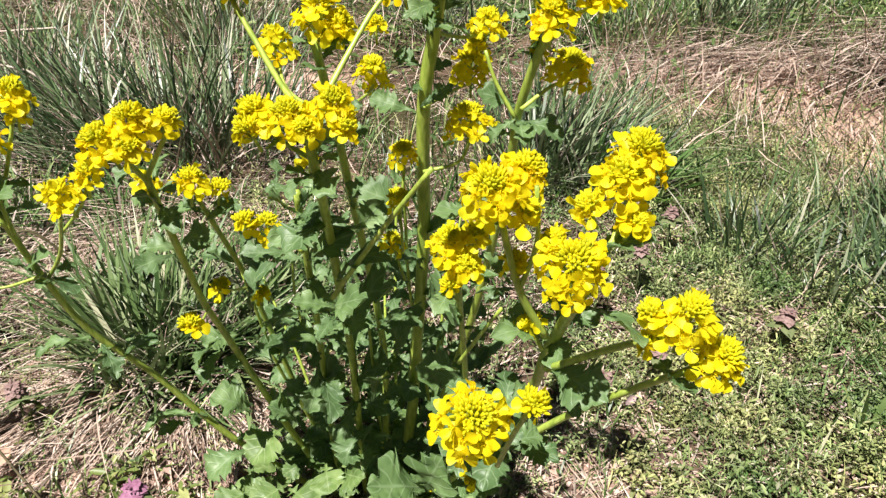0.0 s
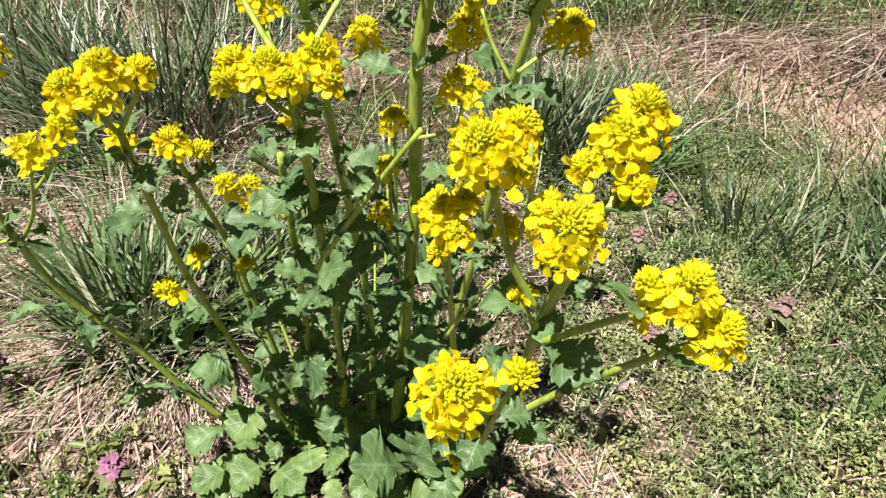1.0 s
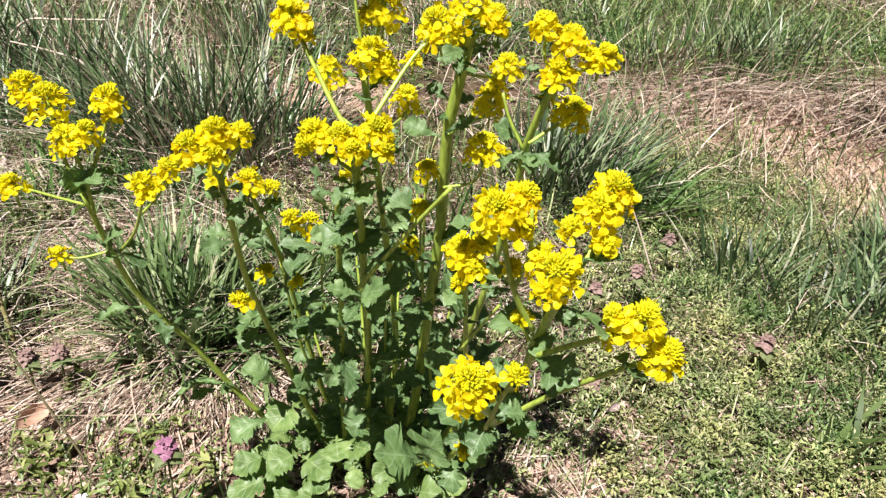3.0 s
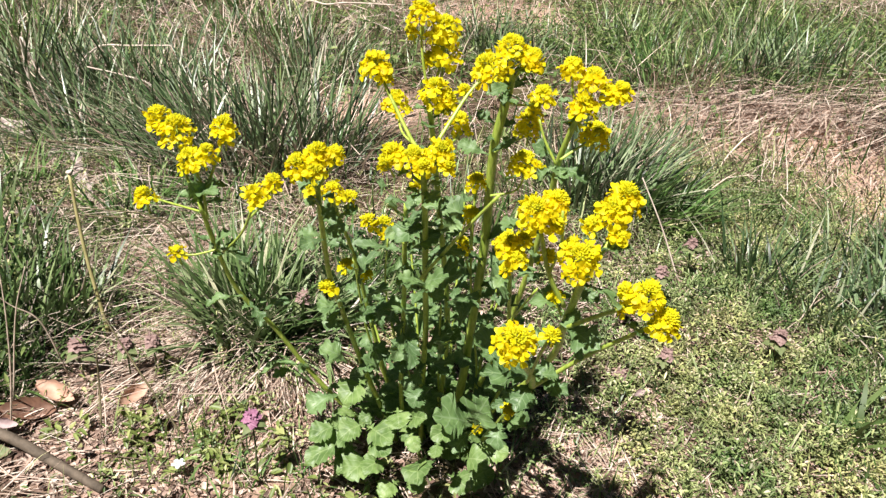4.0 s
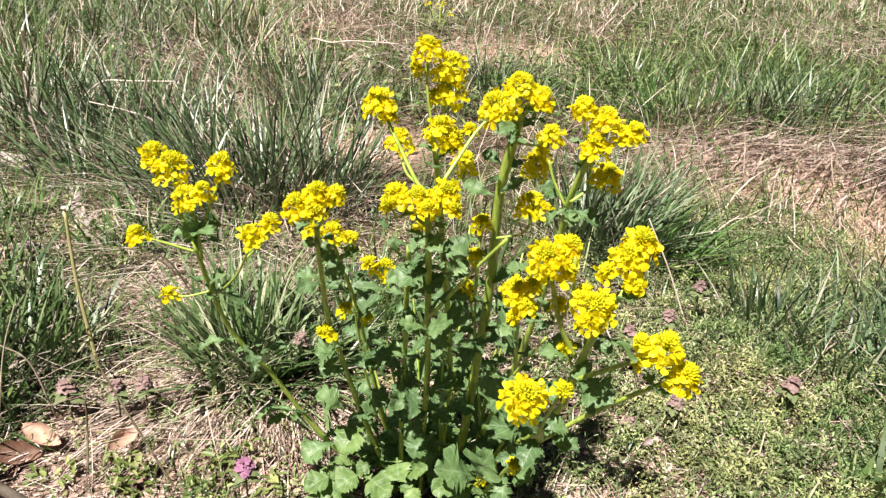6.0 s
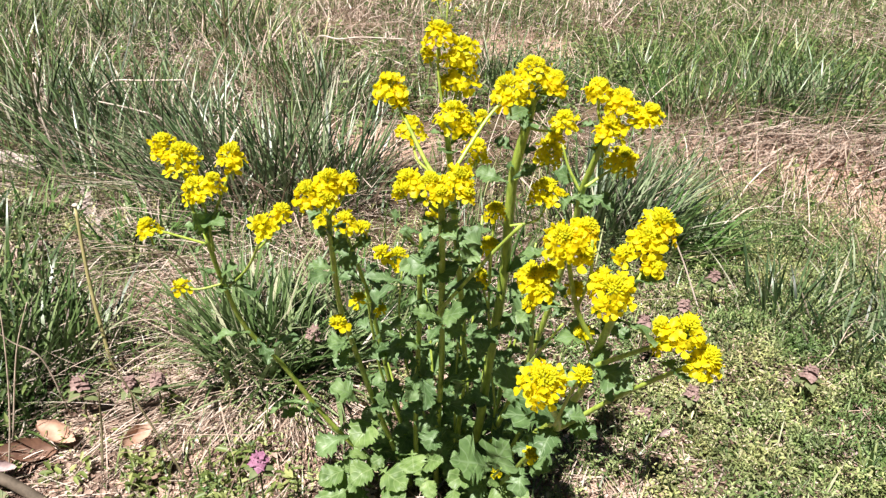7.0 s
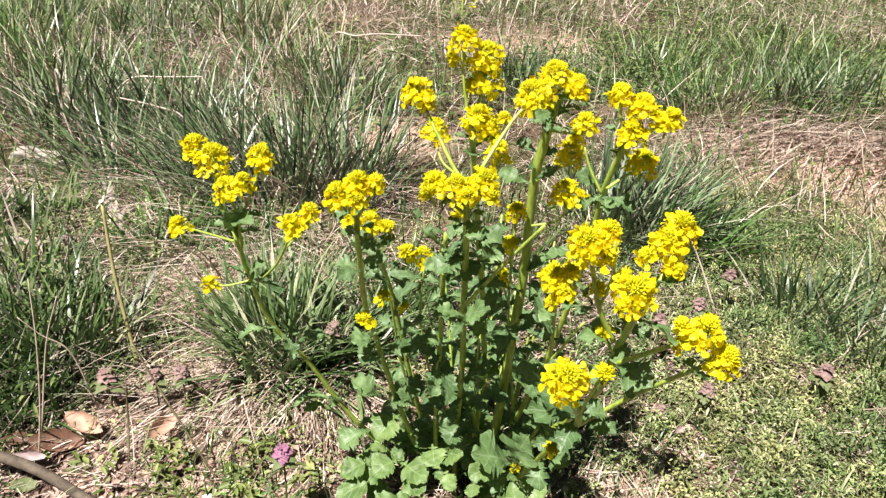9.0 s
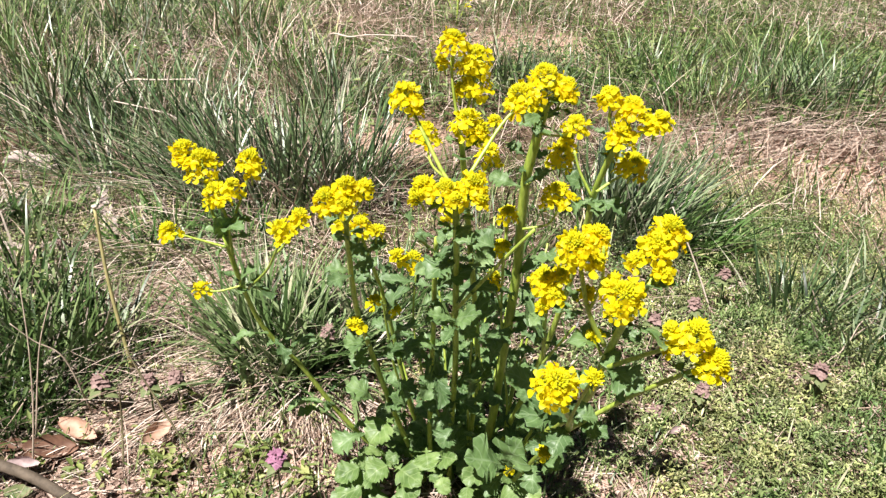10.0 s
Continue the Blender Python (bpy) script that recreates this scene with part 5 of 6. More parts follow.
low_leaves("sparse_cover", 70000, (-1.2, 1.2, 0.40, 2.0), lambda x, y: view_box(x, y) * np.clip(0.25 + 0.9 * patchy(x, y, 6.0, 9.0), 0, 1) * (1 - bare(x, y)), (0.004, 0.010), 0.026, M_WEEDS, "scattered small green weed leaves among straw", (0.16, 0.36))
low_leaves("young_weeds", 13500, (-0.65, 0.1, 0.42, 0.72), lambda x, y: np.clip(blob(x, y, -0.24, 0.585, 0.13, 0.05) + 0.6 * blob(x, y, -0.16, 0.625, 0.06, 0.03) + 0.4 * blob(x, y, -0.02, 0.56, 0.1, 0.03) + 0.8 * blob(x, y, -0.31, 0.70, 0.017, 0.014) + 0.8 * blob(x, y, -0.56, 0.66, 0.036, 0.030) + 0.8 * blob(x, y, -0.40, 0.58, 0.019, 0.016) + 0.8 * blob(x, y, 0.22, 0.68, 0.036, 0.030), 0, 1) * np.clip(0.35 + 1.7 * patchy(x, y, 22.0, 14.0), 0, 1), (0.007, 0.018), 0.026, M_BRIGHT, "fresh bright green young weeds in a low patch", (0.28, 0.5), (-0.1, 0.9))
low_leaves("tall_weeds", 2600, (-0.66, -0.40, 0.55, 0.78), lambda x, y: np.clip(blob(x, y, -0.525, 0.64, 0.05, 0.035), 0, 1) * np.clip(0.4 + 1.5 * patchy(x, y, 25.0, 15.0), 0, 1), (0.010, 0.026), 0.075, M_WEEDS, "fresh green weeds under dark grass", (0.16, 0.34), (0.0, 1.2))
low_leaves("far_cover", 110000, (-3.0, 2.4, 1.8, 5.0), lambda x, y: view_box(x, y) * np.clip(0.22 + 0.8 * patchy(x, y, 2.2, 2.0) + 0.7 * lush(x, y), 0, 1) * (1 - 0.8 * bare(x, y)), (0.010, 0.030), 0.075, M_WEEDS, "low green weeds in the meadow behind")


def meadow(name, count, box, weight, length, width, material, label, lean=0.5):
    xy = scatter(count, *box, weight)
    n = len(xy)
    strips(name, on_ground(xy, -0.004), nr.uniform(0, 6.283, n), nr.uniform(*length, n), np.abs(nr.normal(0, lean, n)), nr.uniform(0.0, 1.1, n), nr.uniform(*width, n), material, None, label, "grass", 4, "stuff")


meadow("meadow_grass", 60000, (-3.4, 2.8, 1.25, 6.0), lambda x, y: view_box(x, y) * np.clip(0.40 + 1.2 * patchy(x, y, 1.7, 6.0) + 0.7 * lush(x, y), 0.08, 1) * (1 - 0.8 * bare(x, y)), (0.04, 0.15), (0.0018, 0.0042), M_GRASS, "green grass blades of the rough meadow")
meadow("far_meadow_grass", 40000, (-8, 8, 4.8, 16.0), lambda x, y: view_box(x, y), (0.10, 0.26), (0.005, 0.010), M_GRASS, "distant green meadow grass")
meadow("dead_stems", 16000, (-3.2, 2.6, 1.5, 6.0), lambda x, y: view_box(x, y) * np.clip(0.5 + 1.0 * patchy(x, y, 1.3, 12.0), 0, 1) * (1 - 0.6 * lush(x, y)), (0.08, 0.24), (0.0014, 0.0030), M_STRAW, "thin standing dead grass stems", 0.8)
meadow("wiry_stems", 20000, (-1.2, 1.2, 0.3, 1.9), lambda x, y: view_box(x, y) * np.clip(cover(x, y) * 0.8 + 0.08 + 0.3 * patchy(x, y, 8.0, 53.0), 0, 1), (0.02, 0.06), (0.0008, 0.0017), M_GRASS, "thin grey-green stems among the ground cover", 0.9)
meadow("cover_stems", 26000, (-1.2, 1.2, 0.3, 1.9), lambda x, y: view_box(x, y) * np.clip(cover(x, y) * 0.9 + 0.1 + 0.4 * patchy(x, y, 8.0, 33.0), 0, 1), (0.015, 0.05), (0.0008, 0.0018), M_COVER, "thin yellowish stems among the ground cover", 0.9)
meadow("cover_grass", 16000, (0.1, 1.1, 0.5, 1.7), lambda x, y: view_box(x, y) * np.clip(cover(x, y) * (0.25 + 1.2 * patchy(x, y, 7.0, 81.0)), 0, 1), (0.02, 0.06), (0.0014, 0.0030), M_CLUMP, "short bluish grass blades among ground cover", 0.7)
meadow("fine_grass", 20000, (-0.95, 0.95, 0.5, 1.6), lambda x, y: view_box(x, y) * np.clip(0.20 + 0.8 * patchy(x, y, 4.0, 21.0), 0, 1) * (1 - 0.8 * bare(x, y)), (0.02, 0.07), (0.0012, 0.0026), M_GRASS, "short fine grass between the weeds", 0.6)


# the meadow goes on round about, beyond what the camera passes
def round_about(x, y):
    return (1 - view_box(x, y)) * (np.hypot(x, y - 1.0) < 4.5)


meadow("outer_grass", 26000, (-4.6, 4.6, -3.5, 5.6), round_about, (0.06, 0.2), (0.004, 0.008), M_GRASS, "rough green meadow grass all around")
straw_layer("outer_straw", 20000, (-4.6, 4.6, -3.5, 5.6), round_about, (0.08, 0.24), (0.003, 0.007), 0.03, M_STRAW, "pale dead grass lying all around", False)
low_leaves("outer_cover", 40000, (-4.6, 4.6, -3.5, 5.6), round_about, (0.015, 0.04), 0.04, M_COVER, "low green weeds all around")


def tuft(x, y, radius, count, height, spread, sway_x, sway_y, material, dry, label, width=(0.0026, 0.0056), limp=1.0):
    """A clump of grass: green blades that fan out from its foot, and dead ones among and under them."""
    z = ground_height(x, y)
    t = thing("grass_tuft", (x, y, z), label, "grass tuft", "tufts of meadow grass")
    for name, n, mat, far, tall in (("foliage", int(count * 0.9), material, 1.0, 1.0), ("dead_foliage", int(count * (0.05 + 0.7 * dry)), M_STRAW if dry > 0.8 else M_GREY, 1.35, 0.85)):
        rad = radius * 1.25 * np.sqrt(nr.uniform(0, 1, n)) * far
        a = nr.uniform(0, 6.283, n)
        roots = np.stack([rad * np.cos(a), rad * np.sin(a), np.full(n, -0.004)], 1)
        out = a + nr.normal(0, 1.0, n)
        vx, vy = np.cos(out) * spread * (0.3 + rad / radius) + sway_x, np.sin(out) * spread * (0.3 + rad / radius) + sway_y
        az = np.arctan2(vy, vx)
        lean = np.hypot(vx, vy) * nr.uniform(0.3, 1.1, n) * (1.0 if name == "foliage" else 1.5)
        strips(name, roots, az, height * nr.uniform(0.35, 1.05, n) * tall, lean, nr.uniform(0.05, 1.15, n) * limp, nr.uniform(*width, n) * (1.32 if name == "foliage" else 0.9), mat, t, "", "", 5)
    return t


low_leaves("clover", 240, (-0.66, -0.55, 0.76, 0.84), lambda x, y: np.ones(len(x)), (0.006, 0.011), 0.12, M_WEEDS, "small pale round leaves among dark grass", (0.6, 0.9), (-0.4, 0.6))
tuft(-0.245, 0.815, 0.050, 340, 0.18, 0.62, 0.16, -0.05, M_CLUMP, 0.0, "dense green grass clump with straw at its foot", (0.0024, 0.0046))
tuft(-0.195, 0.85, 0.050, 230, 0.17, 0.7, 0.2, 0.0, M_CLUMP, 0.0, "green grass clump beside the flowering plant", (0.0024, 0.0046))
tuft(-0.30, 0.89, 0.055, 210, 0.19, 0.6, -0.05, 0.0, M_CLUMP, 0.1, "green grass clump behind a denser one", (0.0022, 0.0042))
# from here on, M_SHADY clumps have shade put into their blade colour
tuft(-0.13, 0.93, 0.055, 150, 0.16, 0.6, 0.1, 0.0, M_SHADY, 0.2, "shade-dark grass clump behind the flowering plant", (0.0022, 0.0042))
tuft(-0.02, 0.98, 0.05, 110, 0.14, 0.6, 0.1, 0.0, M_SHADY, 0.3, "shade-dark grass clump behind the flowering plant", (0.0020, 0.0040))
tuft(-0.37, 0.87, 0.035, 34, 0.13, 0.8, -0.2, 0.0, M_GRASS, 0.8, "small grass clump with bleached blades", (0.0020, 0.0042))
tuft(-0.52, 1.42, 0.10, 316, 0.34, 0.45, -0.35, 0.05, M_BLUE, 0.82, "tall bluish-green grass clump", (0.0018, 0.0042))
tuft(-0.38, 1.48, 0.09, 249, 0.32, 0.45, 0.10, 0.0, M_BLUE, 0.82, "tall bluish-green grass clump", (0.0018, 0.0042))
tuft(-0.68, 1.46, 0.10, 288, 0.34, 0.5, -0.6, 0.0, M_BLUE, 0.82, "tall leaning bluish-green grass clump", (0.0018, 0.0042))
tuft(-0.93, 1.42, 0.08, 130, 0.30, 0.55, -0.7, -0.1, M_BLUE, 0.60, "leaning grass clump with dead blades", (0.0018, 0.0042))
tuft(-0.95, 1.75, 0.14, 288, 0.34, 0.5, 0.0, 0.0, M_BLUE, 0.95, "mixed green and dead grass clump", (0.0018, 0.0042))
tuft(-1.20, 1.70, 0.12, 249, 0.32, 0.55, -0.1, 0.0, M_BLUE, 0.75, "tall dark green grass clump", (0.0018, 0.0042))
tuft(-1.45, 2.05, 0.14, 229, 0.34, 0.5, 0.0, 0.0, M_GRASS, 1.05, "grass clump full of dead stems", (0.0018, 0.0042))
tuft(-0.55, 2.05, 0.10, 192, 0.26, 0.5, 0.1, 0.0, M_BLUE, 0.55, "green grass clump behind the plant", (0.0018, 0.0042))
tuft(-0.80, 2.35, 0.15, 229, 0.30, 0.5, 0.0, 0.0, M_GRASS, 1.05, "grass clump full of dead stems", (0.0018, 0.0042))
tuft(-0.58, 0.73, 0.06, 105, 0.19, 0.6, -0.1, 0.0, M_DARK, 0.5, "dark green grass clump at the edge of bare soil", (0.0020, 0.0042))
tuft(-0.72, 0.92, 0.07, 117, 0.20, 0.6, 0.0, 0.0, M_SHADY, 0.5, "shade-dark green grass clump with dead blades", (0.0020, 0.0042))
# two clumps added to stand in for shade under overhanging grass
tuft(-0.525, 0.615, 0.035, 110, 0.08, 0.7, -0.1, 0.0, M_SHADY, 0.5, "low added grass clump, shade in its colour, beside fallen leaves", (0.0014, 0.0030))
tuft(-0.50, 0.655, 0.030, 90, 0.07, 0.7, -0.1, 0.0, M_SHADY, 0.6, "low added grass clump, shade in its colour, beside fallen leaves", (0.0014, 0.0030))
tuft(-0.62, 0.62, 0.05, 68, 0.15, 0.6, -0.1, 0.0, M_SHADY, 0.4, "low shade-dark green grass clump", (0.0020, 0.0042))
tuft(-0.53, 0.79, 0.06, 170, 0.16, 0.6, 0.0, 0.0, M_DARK, 0.5, "dense dark green grass clump", (0.0018, 0.0036))
tuft(-0.64, 0.80, 0.06, 190, 0.18, 0.6, 0.0, 0.0, M_DARK, 0.5, "dense dark green grass clump", (0.0018, 0.0036))
tuft(-0.52, 0.70, 0.05, 130, 0.11, 0.7, 0.0, 0.0, M_DARK, 0.8, "dense dark green grass clump", (0.0016, 0.0032))
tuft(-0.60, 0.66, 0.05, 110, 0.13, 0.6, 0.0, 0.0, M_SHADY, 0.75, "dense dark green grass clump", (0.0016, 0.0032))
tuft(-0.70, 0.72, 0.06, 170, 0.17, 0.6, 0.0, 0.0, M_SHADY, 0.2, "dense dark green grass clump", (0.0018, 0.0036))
tuft(0.24, 1.38, 0.055, 229, 0.27, 0.5, 0.42, 0.05, M_BLUE, 0.50, "green grass clump leaning away from the plant", (0.0018, 0.0042))
tuft(0.18, 1.44, 0.06, 85, 0.27, 0.5, 0.15, 0.0, M_BLUE, 1.3, "grass clump of grey dead stems", (0.0018, 0.0042))
tuft(0.31, 1.46, 0.05, 144, 0.24, 0.45, 0.55, 0.0, M_BLUE, 0.45, "low leaning green grass clump", (0.0018, 0.0042))
tuft(-0.63, 1.22, 0.06, 100, 0.13, 0.8, -0.2, 0.0, M_GRASS, 0.4, "low weedy grass clump among straw", (0.0020, 0.0040))
tuft(-0.46, 1.18, 0.06, 110, 0.13, 0.8, -0.2, 0.0, M_GRASS, 0.4, "low weedy grass clump among straw", (0.0020, 0.0040))
tuft(-0.86, 1.18, 0.06, 90, 0.12, 0.7, 0.1, 0.0, M_GRASS, 0.45, "low weedy grass clump with dead blades", (0.0022, 0.0045))
tuft(-0.60, 1.10, 0.06, 140, 0.13, 0.8, 0.1, 0.0, M_GRASS, 0.45, "low weedy grass clump with dead blades", (0.0022, 0.0045))
tuft(-0.98, 1.10, 0.07, 150, 0.14, 0.7, 0.0, 0.0, M_SHADY, 0.45, "low weedy grass clump with dead blades", (0.0022, 0.0045))
tuft(-0.14, 1.08, 0.06, 80, 0.13, 0.7, 0.0, 0.0, M_GRASS, 0.9, "low weedy grass clump behind the plant", (0.0020, 0.0040))
tuft(0.02, 1.16, 0.07, 90, 0.15, 0.7, 0.0, 0.0, M_SHADY, 0.6, "low shade-dark grass clump behind the plant", (0.0020, 0.0040))
tuft(0.35, 1.34, 0.05, 130, 0.20, 0.45, 0.6, -0.1, M_GRASS, 0.15, "low arching green grass clump", (0.0025, 0.0050))
tuft(0.52, 1.16, 0.055, 120, 0.16, 0.45, 0.10, 0.05, M_BLUE, 0.2, "upright bluish grass clump in ground cover", (0.0016, 0.0034))
tuft(0.60, 1.05, 0.05, 85, 0.14, 0.5, 0.15, 0.0, M_BLUE, 0.35, "bluish grass clump with dead blades", (0.0016, 0.0034))
tuft(0.68, 1.22, 0.06, 95, 0.16, 0.5, 0.2, 0.0, M_BLUE, 0.3, "fine grass clump in ground cover", (0.0016, 0.0034))
tuft(0.68, 1.03, 0.05, 95, 0.14, 0.6, -0.1, 0.0, M_BLUE, 0.5, "bluish grass clump with grey dead blades", (0.0018, 0.0036))
tuft(0.66, 0.93, 0.045, 80, 0.11, 0.7, -0.1, 0.0, M_CLUMP, 0.5, "low grass clump in ground cover", (0.0018, 0.0036))
tuft(0.74, 1.12, 0.06, 150, 0.17, 0.5, -0.05, 0.0, M_BLUE, 0.5, "bluish grass clump with grey dead blades", (0.0020, 0.0042))
tuft(0.80, 1.28, 0.06, 140, 0.18, 0.5, 0.1, 0.0, M_BLUE, 0.5, "bluish grass clump with grey dead blades", (0.0020, 0.0042))
tuft(0.63, 0.84, 0.04, 60, 0.10, 0.7, -0.1, 0.0, M_BLUE, 0.4, "low bluish grass clump in ground cover", (0.0020, 0.0042))
tuft(0.535, 0.775, 0.022, 18, 0.13, 0.4, 0.05, -0.05, M_WEEDS, -0.07, "small clump of broad bluish blades", (0.004, 0.007))
tuft(0.48, 2.28, 0.10, 162, 0.26, 0.6, 0.0, 0.0, M_GRASS, 0.85, "green grass clump with dead stems", (0.0018, 0.0042))
tuft(0.72, 2.42, 0.12, 229, 0.26, 0.5, 0.0, 0.0, M_BLUE, 0.45, "upright bluish-green grass clump", (0.0018, 0.0042))
tuft(0.92, 2.55, 0.12, 210, 0.27, 0.5, 0.0, 0.0, M_BLUE, 0.45, "upright bluish-green grass clump", (0.0018, 0.0042))
tuft(0.40, 2.85, 0.15, 210, 0.26, 0.5, 0.0, 0.0, M_GRASS, 0.55, "green grass clump in the meadow", (0.0018, 0.0042))
tuft(0.85, 3.1, 0.18, 249, 0.28, 0.5, 0.0, 0.0, M_GRASS, 0.55, "green grass clump in the meadow", (0.0018, 0.0042))
tuft(-0.12, 2.55, 0.10, 162, 0.26, 0.5, 0.1, 0.0, M_BLUE, 0.55, "dark green grass clump behind the plant", (0.0018, 0.0042))
tuft(-0.02, 2.35, 0.08, 105, 0.22, 0.5, 0.1, 0.0, M_BLUE, 0.55, "dark green grass clump behind the plant", (0.0018, 0.0042))
tuft(-1.55, 2.62, 0.16, 260, 0.28, 0.5, -0.2, 0.0, M_BLUE, 0.5, "dark green grass clump in the meadow", (0.0020, 0.0046))
tuft(-2.15, 2.85, 0.16, 240, 0.28, 0.5, 0.0, 0.0, M_BLUE, 0.5, "dark green grass clump in the meadow", (0.0020, 0.0046))
tuft(-1.60, 3.25, 0.18, 240, 0.28, 0.5, 0.1, 0.0, M_BLUE, 0.6, "dark green grass clump in the meadow", (0.0020, 0.0046))
tuft(-1.9, 2.4, 0.16, 249, 0.34, 0.5, 0.0, 0.0, M_GRASS, 0.85, "green and dead grass clump in the meadow", (0.0018, 0.0042))
tuft(-1.2, 2.9, 0.18, 249, 0.34, 0.5, 0.0, 0.0, M_GRASS, 1.05, "green and dead grass clump in the meadow", (0.0018, 0.0042))
tuft(1.15, 2.05, 0.10, 85, 0.20, 0.6, 0.0, 0.0, M_GRASS, 1.2, "grass clump with bleached blades", (0.0018, 0.0042))


def straw_bundle(x, y, count, length, aim, fan, rise, label):
    """Long dead blades swept one way from a common foot."""
    z = ground_height(x, y)
    t = thing("dead_grass_bundle", (x, y, z), label, "dead grass", "swept bundles of dead grass")
    roots = np.stack([nr.normal(0, 0.10, count), nr.normal(0, 0.09, count), nr.uniform(0.0, 0.05, count)], 1)
    strips("straw_sheaf", roots, aim + nr.normal(0, fan, count), nr.uniform(0.4, 1.0, count) * length, nr.uniform(rise, 1.5, count), nr.uniform(0.0, 0.5, count), nr.uniform(0.0018, 0.0046, count) * min(1.0, length / 0.36), M_STRAW, t, "", "", 5, "", 0.2)


straw_bundle(0.80, 2.16, 260, 0.34, 4.0, 0.28, 1.25, "pale dead grass bundle swept flat over the ground")
straw_bundle(0.62, 2.02, 200, 0.28, 4.05, 0.35, 1.3, "pale dead grass bundle swept flat over the ground")
straw_bundle(1.34, 2.34, 300, 0.62, 3.95, 0.25, 1.36, "pale dead grass bundle swept flat over the ground")
straw_bundle(1.18, 2.12, 230, 0.50, 4.0, 0.30, 1.32, "pale dead grass bundle swept flat over the ground")
straw_bundle(1.04, 2.18, 110, 0.34, 4.4, 0.4, 0.7, "pale dead grass bundle bending to the ground")
straw_bundle(1.22, 1.95, 120, 0.40, 4.1, 0.4, 0.7, "pale dead grass bundle bending to the ground")
straw_bundle(0.92, 2.02, 100, 0.30, 3.9, 0.5, 1.0, "pale dead grass bundle bending to the ground")
straw_bundle(0.52, 2.2, 130, 0.24, 4.4, 0.7, 0.3, "pale dead grass bundle under green blades")
straw_bundle(0.30, 1.75, 110, 0.22, 3.6, 1.2, 0.9, "flat pale dead grass behind the plant")
straw_bundle(-0.30, 0.79, 150, 0.15, 4.5, 0.6, 1.1, "bleached blades at the foot of a grass clump")
straw_bundle(-0.24, 0.80, 50, 0.10, 4.2, 0.7, 1.1, "bleached blades at the foot of a grass clump")

straw_bundle(-0.40, 1.10, 100, 0.20, 4.2, 0.7, 1.2, "flattened pale dead grass on bare ground")
straw_bundle(-0.62, 1.12, 70, 0.18, 3.9, 0.9, 1.2, "flattened pale dead grass on bare ground")
straw_bundle(-0.26, 1.00, 130, 0.16, 4.4, 0.7, 1.2, "flattened pale dead grass behind a grass clump")
straw_bundle(-0.85, 1.22, 60, 0.20, 4.1, 0.8, 1.2, "flattened pale dead grass beside bleached bark")
straw_bundle(-0.52, 0.98, 70, 0.15, 4.6, 0.9, 1.2, "flattened pale dead grass on bare ground")
straw_bundle(0.12, 1.02, 110, 0.16, 4.2, 1.0, 1.2, "flattened pale dead grass behind the plant")


def lone_stem(name, pts, r0, r1, material, label, category, sides=7):
    at = Vector(pts[0])
    c = [q - at for q in curve_points(pts, 6)]
    n = len(c) - 1
    v, f = tube(c, [r0 + (r1 - r0) * i / n for i in range(n + 1)], sides)
    ob = part(name, mesh_from(name, v, f, material), None, Matrix.Translation(at))
    return tagged(ob, label, category)


def pale_straw(*pts):
    lone_stem("straw_stem", pts, 0.0016, 0.0010, M_PALE, "single whitish dry straw standing among weeds", "straw", 6)


def fallen_twig(*pts):
    lone_stem("twig", pts, 0.0068, 0.0050, M_TWIG, "weathered dark brown twig lying on the ground", "twig", 9)


def arched_straw(*pts):
    lone_stem("straw_stem", pts, 0.0034, 0.0016, M_PALE, "long pale dead grass stem arching over the meadow", "straw", 6)


def withered_stem(*pts):
    lone_stem("withered_stem", pts, 0.0011, 0.0006, M_STALKDRY, "bleached thin bent dead stem", "dead stem", 6)


def dark_stem(*pts):
    lone_stem("dead_weed", pts, 0.0045, 0.0030, M_WEED, "dark dead weed stem standing in the meadow", "weed stalk", 6)


def weed_stalk(*pts):
    lone_stem("weed_stalk", pts, 0.0014, 0.0009, M_WEED, "thin dark dead weed stalk", "weed stalk", 6)


pale_straw((0.375, 1.122, 0.000), (0.334, 1.137, 0.087), (0.289, 1.152, 0.167))
fallen_twig((-0.497, 0.538, 0.030), (-0.425, 0.535, 0.020), (-0.355, 0.519, 0.008), (-0.290, 0.499, 0.004))
weed_stalk((-0.234, 0.585, 0.000), (-0.274, 0.600, 0.049), (-0.323, 0.620, 0.108), (-0.345, 0.630, 0.136))
weed_stalk((-0.350, 0.595, 0.000), (-0.361, 0.620, 0.036), (-0.356, 0.620, 0.086))
weed_stalk((-0.385, 0.985, 0.000), (-0.464, 0.965, 0.081), (-0.528, 0.945, 0.097), (-0.640, 0.925, 0.101))
weed_stalk((-0.356, 0.920, 0.000), (-0.399, 0.900, 0.112), (-0.441, 0.880, 0.125), (-0.544, 0.860, 0.130))
weed_stalk((-0.786, 1.355, 0.000), (-0.835, 1.335, 0.028), (-0.925, 1.315, 0.037), (-1.030, 1.295, 0.033))
arched_straw((-1.085, 1.730, 0.005), (-1.085, 1.730, 0.062), (-1.006, 1.710, 0.130), (-0.909, 1.690, 0.147), (-0.786, 1.670, 0.163))
arched_straw((-0.754, 1.580, 0.005), (-0.786, 1.560, 0.093), (-0.841, 1.540, 0.120), (-0.916, 1.520, 0.138))
arched_straw((-0.882, 1.600, 0.005), (-0.882, 1.600, 0.024), (-0.835, 1.580, 0.103), (-0.792, 1.560, 0.203), (-0.775, 1.540, 0.221))
arched_straw((-0.929, 1.980, 0.005), (-0.929, 1.980, 0.083), (-0.944, 1.960, 0.165), (-0.957, 1.940, 0.242), (-0.946, 1.920, 0.290))
